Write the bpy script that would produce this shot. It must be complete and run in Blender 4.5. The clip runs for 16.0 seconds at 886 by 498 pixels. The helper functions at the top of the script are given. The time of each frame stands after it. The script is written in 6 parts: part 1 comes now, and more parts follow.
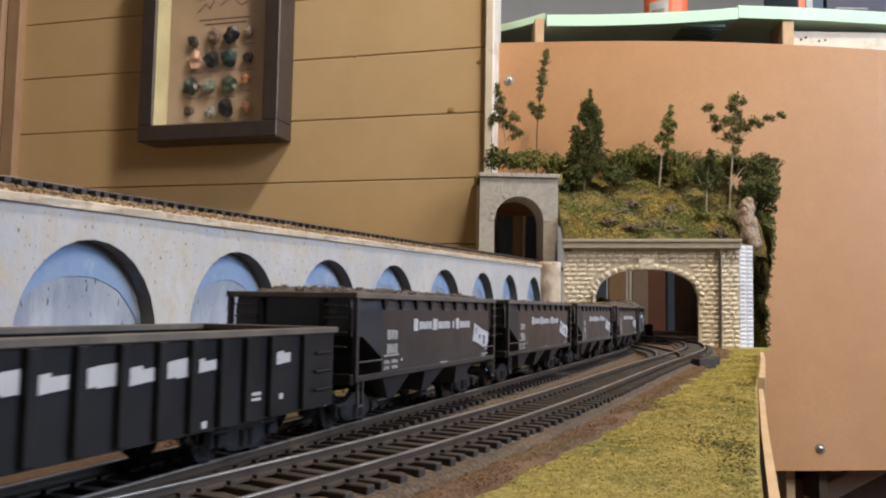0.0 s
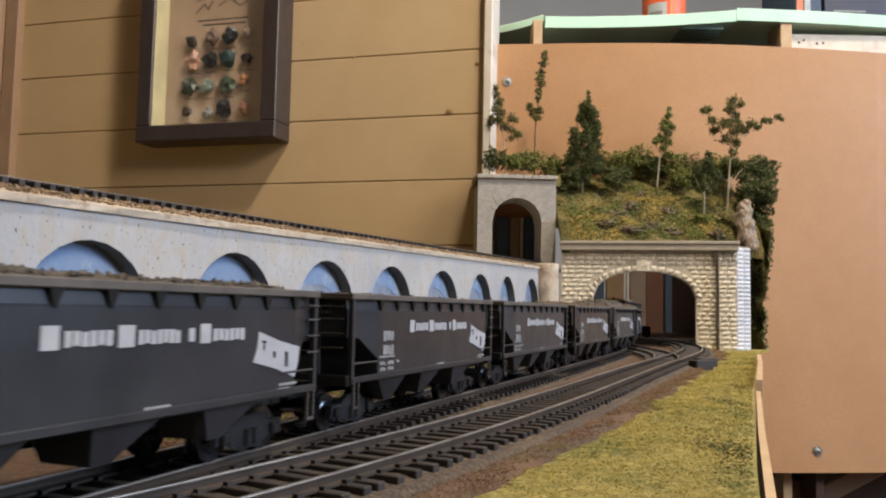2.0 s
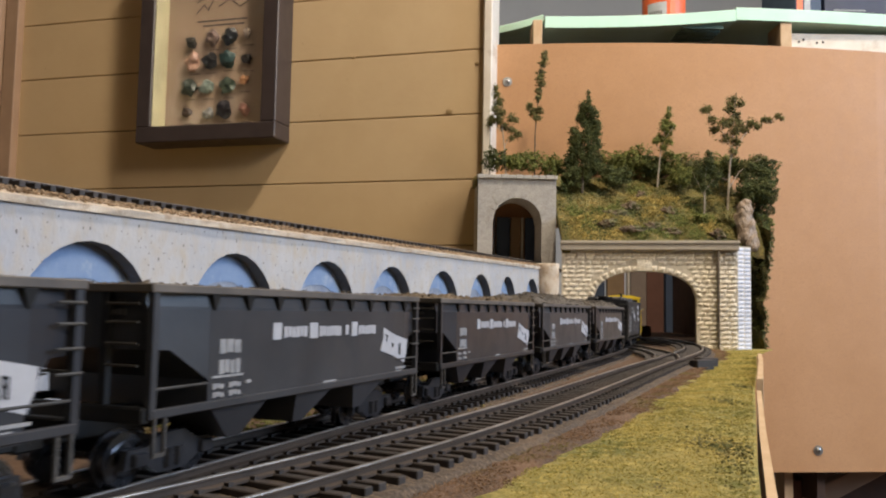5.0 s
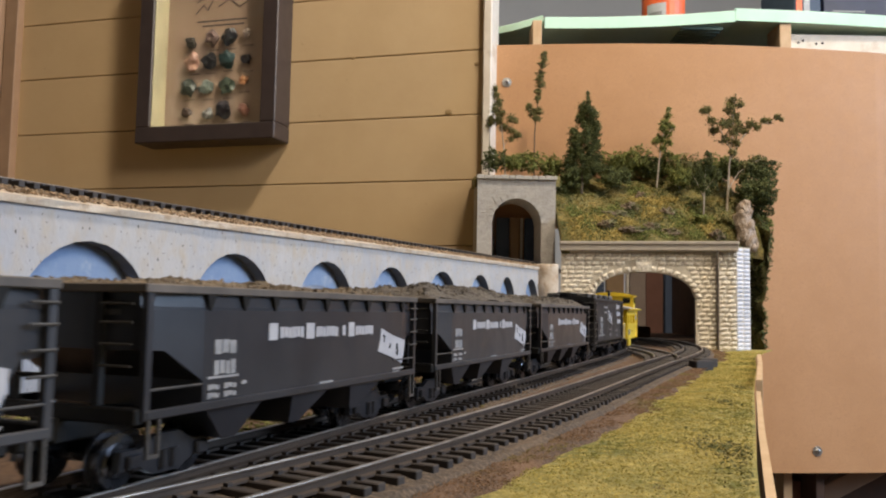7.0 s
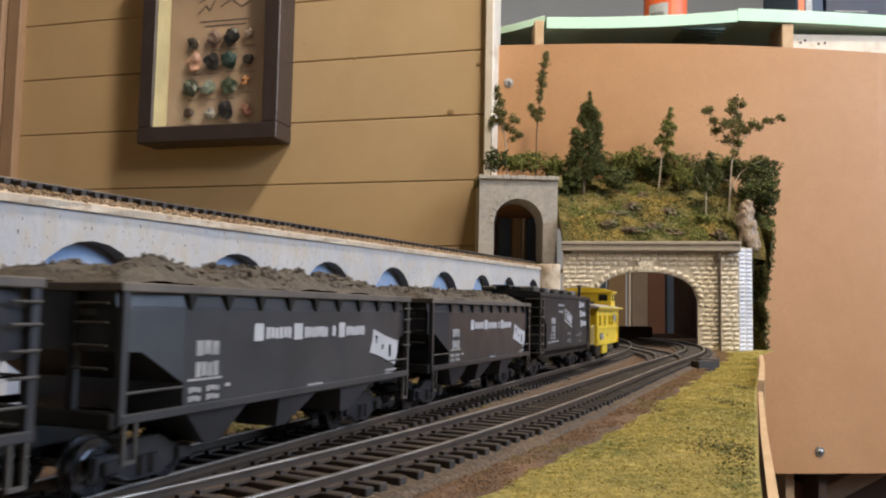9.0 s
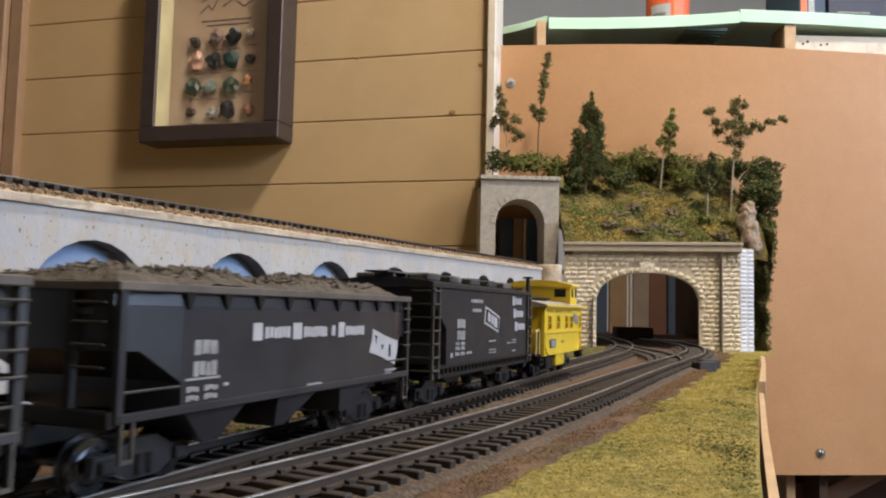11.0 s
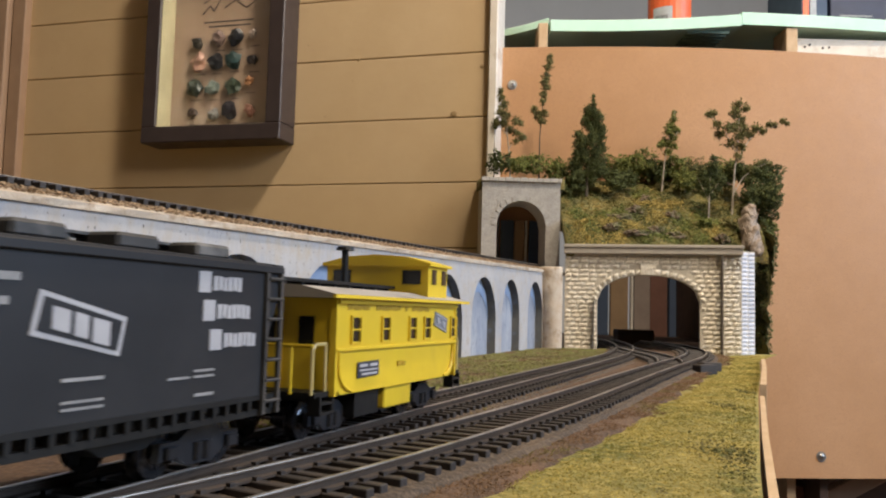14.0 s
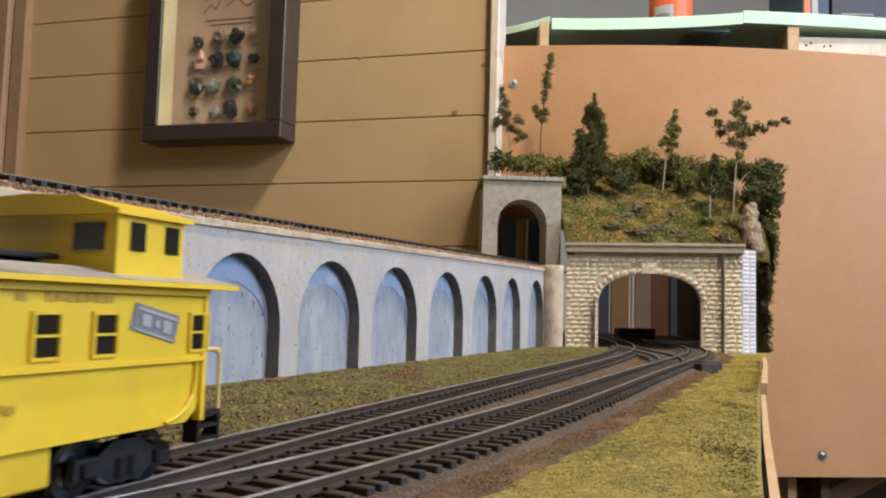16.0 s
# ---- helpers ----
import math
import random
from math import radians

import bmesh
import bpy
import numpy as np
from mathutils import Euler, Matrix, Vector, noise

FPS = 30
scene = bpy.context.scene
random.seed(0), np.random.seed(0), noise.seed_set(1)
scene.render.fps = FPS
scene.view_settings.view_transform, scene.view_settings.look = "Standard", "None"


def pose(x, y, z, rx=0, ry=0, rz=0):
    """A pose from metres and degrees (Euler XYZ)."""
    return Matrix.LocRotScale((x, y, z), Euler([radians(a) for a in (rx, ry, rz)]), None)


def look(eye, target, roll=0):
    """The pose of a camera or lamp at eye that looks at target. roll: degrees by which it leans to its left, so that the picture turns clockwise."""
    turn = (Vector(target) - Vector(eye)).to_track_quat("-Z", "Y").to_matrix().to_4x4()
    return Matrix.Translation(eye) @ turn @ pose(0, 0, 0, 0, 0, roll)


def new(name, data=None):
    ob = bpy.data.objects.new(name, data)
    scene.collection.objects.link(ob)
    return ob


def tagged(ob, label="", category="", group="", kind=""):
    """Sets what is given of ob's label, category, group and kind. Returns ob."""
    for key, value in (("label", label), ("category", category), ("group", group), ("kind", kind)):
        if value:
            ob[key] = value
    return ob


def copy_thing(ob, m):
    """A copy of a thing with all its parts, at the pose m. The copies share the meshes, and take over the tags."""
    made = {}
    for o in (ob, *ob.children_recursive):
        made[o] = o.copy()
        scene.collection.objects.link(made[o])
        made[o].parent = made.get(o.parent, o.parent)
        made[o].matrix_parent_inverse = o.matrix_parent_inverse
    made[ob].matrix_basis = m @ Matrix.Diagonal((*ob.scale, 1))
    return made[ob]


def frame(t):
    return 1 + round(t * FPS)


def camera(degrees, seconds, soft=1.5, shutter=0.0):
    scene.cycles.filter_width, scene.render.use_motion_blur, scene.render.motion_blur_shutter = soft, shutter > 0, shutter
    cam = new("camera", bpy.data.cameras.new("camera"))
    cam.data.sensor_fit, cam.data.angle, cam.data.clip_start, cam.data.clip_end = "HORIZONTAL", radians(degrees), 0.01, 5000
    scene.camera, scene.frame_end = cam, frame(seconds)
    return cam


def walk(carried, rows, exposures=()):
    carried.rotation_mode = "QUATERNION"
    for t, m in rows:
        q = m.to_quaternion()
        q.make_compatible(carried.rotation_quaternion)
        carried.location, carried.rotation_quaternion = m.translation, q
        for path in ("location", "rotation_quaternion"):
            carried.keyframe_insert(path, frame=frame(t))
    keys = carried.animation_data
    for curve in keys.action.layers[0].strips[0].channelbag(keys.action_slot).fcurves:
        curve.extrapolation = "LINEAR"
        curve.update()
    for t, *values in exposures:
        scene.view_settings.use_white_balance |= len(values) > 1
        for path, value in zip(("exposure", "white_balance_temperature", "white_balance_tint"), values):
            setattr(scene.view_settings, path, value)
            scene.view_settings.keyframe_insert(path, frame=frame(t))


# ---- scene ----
# the camera stands on the layout beside the track and trembles a little
EYE = (0.0, 0.0, 0.031)
TREMBLE = [(0, -.225, -.178, -.553), (.5, -.185, -.167, -.566), (1, -.231, -.154, -.494), (1.5, -.375, -.111, -.418),
           (2, -.389, -.079, -.388), (2.5, -.357, -.055, -.443), (3, -.295, -.1, -.463), (3.5, -.242, -.104, -.443),
           (4, -.291, -.091, -.496), (6.5, -.418, -.029, -.497), (7, -.406, -.022, -.477), (7.5, -.383, -.009, -.453),
           (8, -.342, .018, -.427), (8.5, -.272, 0, -.453), (9, -.262, -.016, -.452), (11.5, -.119, -.006, -.177),
           (12, -.08, .044, -.115), (12.5, -.013, .04, -.096), (13, .025, .029, -.023), (13.5, -.029, .085, -.033),
           (14, -.075, .116, -.018), (14.5, -.06, .111, -.026), (15, .017, .047, .007), (15.5, .024, .018, -.013), (16, 0, 0, 0)]


def aim(left, up, roll):
    a, b = radians(left * .93), radians(4.318 + up * .93)
    way = Vector((-math.sin(a) * math.cos(b), math.cos(a) * math.cos(b), math.sin(b)))
    return look(EYE, Vector(EYE) + way, 1.527 + roll)


cam = camera(57.8, 16.0, soft=2.1, shutter=0.5)
walk(cam, [(t, aim(a, b, c)) for t, a, b, c in TREMBLE], exposures=[(0, 0.0), (16, 0.0)])

# ---- light: a warm lamp under the ceiling, cool daylight from a window ----
world = bpy.data.worlds.new("world")
scene.world = world
world.use_nodes = True
world.node_tree.nodes["Background"].inputs[0].default_value = (.6, .75, 1, 1)
world.node_tree.nodes["Background"].inputs[1].default_value = .3


def lamp(name, kind, m, energy, colour, size, size_y=None):
    data = bpy.data.lights.new(name, kind)
    data.energy, data.color = energy, colour
    data.shape = "RECTANGLE" if size_y else "DISK"
    data.size = size
    if size_y:
        data.size_y = size_y
    ob = new(name, data)
    ob.matrix_world = m
    return ob


lamp("ceiling_lamp_light", "AREA", look((.33, .31, 1.36), (.1, .7, .1)), 19.5, (1, .872, .71), .15)
# added warm fill from behind the camera, no known lamp stands there
lamp("second_lamp_light", "AREA", look((1.28, -.72, 1.36), (.3, .6, .1)), 40, (1, .872, .71), .8)
lamp("window_light", "AREA", look((1.93, .20, .75), (0, .5, .1)), 36, (.55, .73, 1), 1.0, .9)


# ---- materials ----
def mat(name, colour, rough=.6, metal=0.0, other=None, scale=60.0, amount=.5, fine=None, bump=.0, bump_scale=400.0, dist=.001,
        island=0.0, obj=0.0, third=None, third_scale=12.0, third_amount=(.5, .7), spec=.5, stretch=None, pits=None):
    """A surface with two scales of variation: `other` mottles the colour, `third` stains it in large patches."""
    m = bpy.data.materials.new(name)
    m.use_nodes = True
    nt = m.node_tree
    n, l = nt.nodes, nt.links
    b = n["Principled BSDF"]
    b.inputs["Roughness"].default_value, b.inputs["Metallic"].default_value = rough, metal
    b.inputs["Specular IOR Level"].default_value = spec
    co = n.new("ShaderNodeTexCoord").outputs["Object"]
    if stretch:
        mp = n.new("ShaderNodeMapping")
        mp.inputs["Scale"].default_value = stretch
        l.new(co, mp.inputs["Vector"])
        co = mp.outputs["Vector"]

    def tex(sc, det=4.0, ro=.6):
        t = n.new("ShaderNodeTexNoise")
        t.inputs["Scale"].default_value, t.inputs["Detail"].default_value, t.inputs["Roughness"].default_value = sc, det, ro
        l.new(co, t.inputs["Vector"])
        return t.outputs["Fac"]

    def ramp(src, lo, hi):
        r = n.new("ShaderNodeMapRange")
        r.inputs["From Min"].default_value, r.inputs["From Max"].default_value = lo, hi
        l.new(src, r.inputs["Value"])
        return r.outputs["Result"]

    def mix(fac, a, c):
        x = n.new("ShaderNodeMix")
        x.data_type = "RGBA"
        l.new(fac, x.inputs["Factor"])
        for sock, v in ((x.inputs[6], a), (x.inputs[7], c)):
            if isinstance(v, tuple):
                sock.default_value = (*v[:3], 1)
            else:
                l.new(v, sock)
        return x.outputs[2]

    oth = other or tuple(c * .72 for c in colour)
    out = mix(ramp(tex(scale), .5 - amount * .4, .5 + amount * .4), colour, oth)
    if third:
        out = mix(ramp(tex(third_scale, 5.0, .65), *third_amount), out, third)
    if fine:
        out = mix(ramp(tex(fine[1], 2.0), .45, .75), out, fine[0])
    if pits:
        out = mix(ramp(tex(pits[1], 1.0), pits[2], pits[2] + .04), out, pits[0])
    if island or obj:
        src = n.new("ShaderNodeNewGeometry").outputs["Random Per Island"] if island else n.new("ShaderNodeObjectInfo").outputs["Random"]
        h = n.new("ShaderNodeHueSaturation")
        k = island or obj
        r = n.new("ShaderNodeMapRange")
        r.inputs["To Min"].default_value, r.inputs["To Max"].default_value = 1 - k, 1 + k
        l.new(src, r.inputs["Value"])
        l.new(r.outputs["Result"], h.inputs["Value"])
        l.new(out, h.inputs["Color"])
        out = h.outputs["Color"]
    l.new(out, b.inputs["Base Color"])
    rr = n.new("ShaderNodeMapRange")
    rr.inputs["To Min"].default_value, rr.inputs["To Max"].default_value = max(.05, rough - .12), min(1, rough + .12)
    l.new(tex(scale * 1.7), rr.inputs["Value"])
    l.new(rr.outputs["Result"], b.inputs["Roughness"])
    if bump:
        bp = n.new("ShaderNodeBump")
        bp.inputs["Strength"].default_value, bp.inputs["Distance"].default_value = bump, dist
        l.new(tex(bump_scale, 6.0, .65), bp.inputs["Height"])
        l.new(bp.outputs["Normal"], b.inputs["Normal"])
    return m


M = {}
M["beige"] = mat("beige_paint", (.52, .375, .215), .55, other=(.485, .345, .195), scale=14, third=(.455, .32, .175), third_scale=5, third_amount=(.5, .8), bump=.15, bump_scale=90, dist=.002, pits=((.42, .30, .165), 110, .76))
M["groove"] = mat("beige_groove", (.36, .24, .11), .7, scale=30)
M["white_paint"] = mat("white_paint", (.72, .66, .58), .5, other=(.62, .55, .46), scale=40, third=(.45, .36, .27), third_scale=25, third_amount=(.6, .75), bump=.2, bump_scale=120)
M["brown_trim"] = mat("brown_trim", (.36, .235, .15), .6, other=(.30, .19, .12), scale=25, bump=.2, bump_scale=120)
M["masonite"] = mat("hardboard", (0.4600, 0.2466, 0.1104), .62, other=(0.4232, 0.2226, 0.0966), scale=35, third=(0.4968, 0.2760, 0.1334), third_scale=4, fine=((0.3680, 0.1840, 0.0920), 900), bump=.08, bump_scale=700, dist=.0005)
M["pale_wood"] = mat("pale_wood", (.58, .41, .25), .65, other=(.47, .31, .17), scale=60, bump=.3, bump_scale=220)
M["dark_wood"] = mat("dark_wood", (.10, .055, .035), .7, other=(.06, .035, .025), scale=40)
M["foam"] = mat("mint_foam", (.56, .80, .66), .75, other=(.50, .74, .60), scale=30, bump=.1, bump_scale=500)
M["grey_wall"] = mat("grey_wall", (.60, .585, .56), .7, other=(.55, .535, .51), scale=6)
M["room"] = mat("room_plaster", (.33, .28, .225), .8, other=(.29, .245, .19), scale=4)
M["floor"] = mat("floor_brown", (.16, .10, .07), .6, scale=8)
M["plaster"] = mat("painted_plaster", (.47, .455, .45), .75, other=(.385, .37, .365), scale=34, third=(.32, .335, .385), third_scale=22, third_amount=(.46, .74), fine=((.42, .36, .29), 150), bump=.5, bump_scale=300, dist=.0009, stretch=(1, 1, .6), pits=((.13, .12, .11), 700, .68))
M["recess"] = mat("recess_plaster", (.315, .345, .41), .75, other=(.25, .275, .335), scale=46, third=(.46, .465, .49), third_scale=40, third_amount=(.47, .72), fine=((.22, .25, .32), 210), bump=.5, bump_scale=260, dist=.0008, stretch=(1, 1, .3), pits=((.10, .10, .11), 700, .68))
# the shade inside the arches is put into this dark colour
M["soffit"] = mat("shaded_reveal", (.15, .145, .13), .75, other=(.10, .105, .11), scale=90, third=(.16, .20, .28), third_scale=70, third_amount=(.55, .75), bump=.3, bump_scale=300)
M["blue_band"] = mat("blue_wash", (.20, .29, .47), .75, other=(.28, .36, .50), scale=70, third=(.46, .49, .55), third_scale=90, third_amount=(.55, .75), bump=.3, bump_scale=240)
M["brown_load"] = mat("brown_load", (.17, .125, .08), .95, other=(.10, .075, .05), scale=150, third=(.26, .19, .12), third_scale=60, island=.35, bump=.6, bump_scale=500, dist=.002)
M["crust"] = mat("bare_plaster", (.50, .38, .27), .8, other=(.60, .53, .44), scale=110, third=(.35, .24, .15), third_scale=90, third_amount=(.52, .7), bump=.5, bump_scale=300, dist=.002)
M["stone"] = mat("cut_stone", (.86, .78, .64), .85, other=(.74, .65, .51), scale=150, obj=.09, fine=((.60, .51, .38), 600), bump=1.0, bump_scale=420, dist=.0016)
M["mortar"] = mat("mortar", (.70, .61, .47), .85, scale=200, bump=.3, bump_scale=500)
M["joint"] = mat("dark_joint", (.16, .13, .10), .9, scale=200)
M["cap_stone"] = mat("cap_stone", (.44, .38, .30), .8, other=(.36, .31, .25), scale=120, bump=.4, bump_scale=400)
# cool window light on the wing is painted in as a blue tint
M["blue_stone"] = mat("window_tinted_stone", (.52, .54, .63), .85, other=(.66, .65, .66), scale=220, obj=.12, third=(.38, .42, .55), third_scale=90, third_amount=(.5, .7), bump=.6, bump_scale=420)
M["grey_stone"] = mat("grey_stone", (.44, .41, .37), .85, other=(.37, .345, .31), scale=150, island=.07, fine=((.30, .27, .24), 600), bump=.35, bump_scale=500)
M["ground"] = mat("scatter_grass", (0.3434, 0.2671, 0.0716), .9, other=(0.2290, 0.1956, 0.0525), scale=22, third=(0.0935, 0.1126, 0.0248), third_scale=24, third_amount=(.42, .68), fine=((0.4770, 0.3721, 0.1145), 420), bump=.8, bump_scale=480, dist=.0016, pits=((0.0477, 0.0401, 0.0172), 130, .74))
M["earth"] = mat("brown_earth", (0.1062, 0.0578, 0.0306), .9, other=(0.0638, 0.0382, 0.0238), scale=70, third=(0.1445, 0.0765, 0.0382), third_scale=30, fine=((0.1785, 0.1062, 0.0595), 640), bump=.8, bump_scale=560, dist=.0014)
M["ballast"] = mat("dark_ballast", (0.0702, 0.0484, 0.0328), .9, other=(0.0429, 0.0312, 0.0234), scale=60, third=(0.1092, 0.0718, 0.0437), third_scale=26, third_amount=(.5, .7), fine=((0.1716, 0.1209, 0.0780), 800), bump=.9, bump_scale=700, dist=.001)
M["tie"] = mat("black_tie", (0.0224, 0.0176, 0.0160), .6, other=(0.0400, 0.0288, 0.0224), scale=150, obj=.3, bump=.2, bump_scale=900)
M["rail"] = mat("rail_side", (0.0600, 0.0468, 0.0384), .45, .5, other=(0.0960, 0.0720, 0.0570), scale=120)
M["railhead"] = mat("rail_head", (.62, .58, .54), .36, .9, other=(.30, .26, .23), scale=80)
M["grass_bits"] = mat("grass_bits", (0.3816, 0.2910, 0.0763), .95, other=(0.2385, 0.2051, 0.0525), scale=22, third=(0.0935, 0.1126, 0.0248), third_scale=24, third_amount=(.42, .68), fine=((0.5533, 0.4293, 0.1336), 260), island=.25, spec=.2, pits=((0.0477, 0.0401, 0.0172), 130, .74))
M["earth_bits"] = mat("earth_bits", (.14, .080, .045), .95, other=(.20, .12, .065), scale=90, third=(.17, .15, .05), third_scale=26, third_amount=(.50, .66), island=.28, spec=.2)
M["leaf_dark"] = mat("dark_foliage", (0.063, 0.078, 0.030), .9, other=(0.113, 0.120, 0.039), scale=160, island=.45, spec=.25)
M["leaf"] = mat("green_foliage", (0.130, 0.150, 0.043), .9, other=(0.204, 0.204, 0.057), scale=140, island=.45, spec=.25)
M["leaf_olive"] = mat("olive_foliage", (0.210, 0.174, 0.070), .9, other=(0.113, 0.118, 0.040), scale=140, island=.4, spec=.25)
M["hill"] = mat("hill_grass", (.13, .11, .035), .95, other=(.08, .08, .025), scale=60, third=(.07, .05, .03), third_scale=45, third_amount=(.56, .68), fine=((.30, .23, .06), 600), bump=.8, bump_scale=450, dist=.002)
M["rock"] = mat("pale_rock", (0.3400, 0.2550, 0.1785), .85, other=(0.2380, 0.1700, 0.1190), scale=120, third=(0.4420, 0.3740, 0.3230), third_scale=80, bump=.7, bump_scale=300, dist=.003)
M["bark"] = mat("pale_bark", (.45, .38, .29), .8, other=(.28, .22, .16), scale=200)
M["bark_dark"] = mat("dark_bark", (.10, .075, .05), .8, scale=200)
M["black_car"] = mat("black_car_paint", (.0170, .0180, .0235), .36, other=(.024, .025, .031), scale=60, third=(.033, .034, .041), third_scale=30, third_amount=(.45, .75), bump=.06, bump_scale=500, dist=.0004, spec=.5)
M["deep_black"] = mat("deep_black_paint", (.0085, .0088, .0115), .42, other=(.012, .0125, .0155), scale=60, third=(.017, .0175, .021), third_scale=30, third_amount=(.5, .75), spec=.2)
M["charcoal"] = mat("charcoal_paint", (.0145, .0150, .0180), .5, other=(.019, .0195, .023), scale=60, third=(.024, .0245, .028), third_scale=30, third_amount=(.5, .75), bump=.05, bump_scale=500, dist=.0004, spec=.3)
M["grey_car"] = mat("weathered_car_paint", (.0230, .0240, .0290), .42, other=(.031, .032, .037), scale=60, third=(.043, .043, .049), third_scale=30, third_amount=(.45, .75), bump=.06, bump_scale=500, dist=.0004, spec=.5)
M["dusty_edge"] = mat("dusty_black_edge", (.055, .047, .042), .6, other=(.12, .10, .085), scale=90)
M["under"] = mat("black_underframe", (.0065, .0065, .0070), .5, other=(.012, .0115, .0115), scale=150, spec=.3)
M["truck"] = mat("truck_plastic", (.012, .013, .017), .33, other=(.026, .027, .032), scale=200)
M["steel"] = mat("wheel_steel", (.45, .45, .48), .3, .9, scale=150)
M["letter"] = mat("white_lettering", (.41, .41, .44), .6, other=(.33, .33, .36), scale=200)
M["letter_dim"] = mat("worn_lettering", (.30, .30, .31), .6, other=(.18, .18, .19), scale=200)
M["yellow"] = mat("yellow_paint", (.74, .53, .032), .38, other=(.69, .48, .028), scale=60, third=(.60, .41, .03), third_scale=40, third_amount=(.55, .8), bump=.04, bump_scale=300)
M["yellow_dim"] = mat("faded_yellow_lettering", (.48, .31, .02), .5, scale=100)
M["roof_black"] = mat("roof_black", (.025, .023, .022), .55, other=(.05, .047, .045), scale=60, third=(.2, .19, .18), third_scale=45, third_amount=(.5, .7))
M["glass_dark"] = mat("dark_window", (.02, .018, .015), .12)
M["coal"] = mat("coal_load", (.068, .056, .045), .9, other=(.150, .122, .094), scale=170, island=.3, bump=.8, bump_scale=600, dist=.002)
M["frame_black"] = mat("espresso_frame", (.038, .027, .026), .38, other=(.05, .036, .034), scale=50, bump=.05, bump_scale=200)
M["mat_cream"] = mat("cream_mat", (.46, .41, .24), .7, scale=40)
M["card"] = mat("tan_card", (.34, .25, .18), .75, other=(.29, .20, .13), scale=18, third=(.40, .33, .27), third_scale=9, third_amount=(.5, .7))
M["ink"] = mat("ink", (.06, .045, .04), .7, scale=200)
M["chrome"] = mat("screw_metal", (.55, .54, .52), .38, .9, scale=100)
M["red"] = mat("red_plastic", (.75, .13, .04), .4, scale=40)
M["navy"] = mat("navy_box", (.02, .025, .06), .5, scale=40)
M["slate_blue"] = mat("slate_blue_board", (.06, .085, .14), .7, scale=20)
M["tan_board"] = mat("tan_board", (.34, .22, .12), .7, scale=20)
M["brick_red"] = mat("red_brown_board", (.17, .075, .05), .7, scale=20)
M["ledge_rock"] = mat("ledge_rock", (.21, .145, .095), .9, other=(.10, .07, .05), scale=160, third=(.13, .12, .045), third_scale=90, third_amount=(.46, .62), bump=1.0, bump_scale=260, dist=.004)
M["straw"] = mat("straw_turf", (.42, .31, .095), .95, other=(.30, .235, .075), scale=120, island=.4, spec=.2)
M["hill_bits"] = mat("hill_bits", (0.263, 0.206, 0.065), .95, other=(0.413, 0.294, 0.106), scale=60, third=(0.088, 0.094, 0.030), third_scale=38, third_amount=(.38, .56), island=.25, spec=.2)
M["gravel"] = mat("gravel", (.36, .26, .16), .9, other=(.20, .13, .08), scale=200, island=.45, spec=.3)
M["foam_print"] = mat("foam_print", (.20, .30, .25), .8, scale=200)
M["dusty_roof"] = mat("dusty_roof", (.30, .275, .25), .6, other=(.38, .35, .32), scale=50, third=(.14, .13, .12), third_scale=60, third_amount=(.55, .72))
M["taupe"] = mat("taupe_board", (.30, .23, .19), .7, scale=20)


# ---- mesh helpers ----
def link(name, bm, material, parent=None, label="", smooth=False):
    me = bpy.data.meshes.new(name)
    bm.normal_update()
    bm.to_mesh(me)
    bm.free()
    mats = material if isinstance(material, (list, tuple)) else [material]
    for k in mats:
        me.materials.append(M[k])
    if smooth:
        me.polygons.foreach_set("use_smooth", [True] * len(me.polygons))
    ob = new(name, me)
    if parent:
        ob.parent = parent
    if label:
        ob["label"] = label
    return ob


def part(name, bm, material, parent, label="", smooth=False):
    return link(name, bm, material, parent, label, smooth)


def empty(name, m, label, category, group="", kind=""):
    ob = new(name)
    ob.empty_display_size = .01
    ob.matrix_world = m
    return tagged(ob, label, category, group, kind)


def box(bm, x0, x1, y0, y1, z0, z1, bevel=0.0, m=None, mi=0):
    r = bmesh.ops.create_cube(bm, size=1)
    vs = r["verts"]
    for v in vs:
        v.co = Vector(((x0 + x1) / 2 + v.co.x * (x1 - x0), (y0 + y1) / 2 + v.co.y * (y1 - y0), (z0 + z1) / 2 + v.co.z * (z1 - z0)))
    fs = list({f for v in vs for f in v.link_faces})
    for f in fs:
        f.material_index = mi
    if bevel:
        es = list({e for v in vs for e in v.link_edges})
        r = bmesh.ops.bevel(bm, geom=es, offset=bevel, segments=1, affect="EDGES", profile=.7)
        vs = list({v for f in r["faces"] for v in f.verts} | {v for v in vs if v.is_valid})
        for f in r["faces"]:
            f.material_index = mi
    if m:
        for v in vs:
            v.co = m @ v.co
    return vs


def prism(bm, outline, axis, a, b, mi=0):
    """A solid from a closed outline of pairs, drawn along axis 'x', 'y' or 'z' from a to b."""
    def at(p, k):
        u, v = p
        return {"x": (k, u, v), "y": (u, k, v), "z": (u, v, k)}[axis]
    lo = [bm.verts.new(at(p, a)) for p in outline]
    hi = [bm.verts.new(at(p, b)) for p in outline]
    fs = [bm.faces.new(lo), bm.faces.new(hi[::-1])]
    n = len(outline)
    for i in range(n):
        fs.append(bm.faces.new((lo[(i + 1) % n], lo[i], hi[i], hi[(i + 1) % n])))
    for f in fs:
        f.material_index = mi
    bmesh.ops.recalc_face_normals(bm, faces=fs)
    return lo + hi


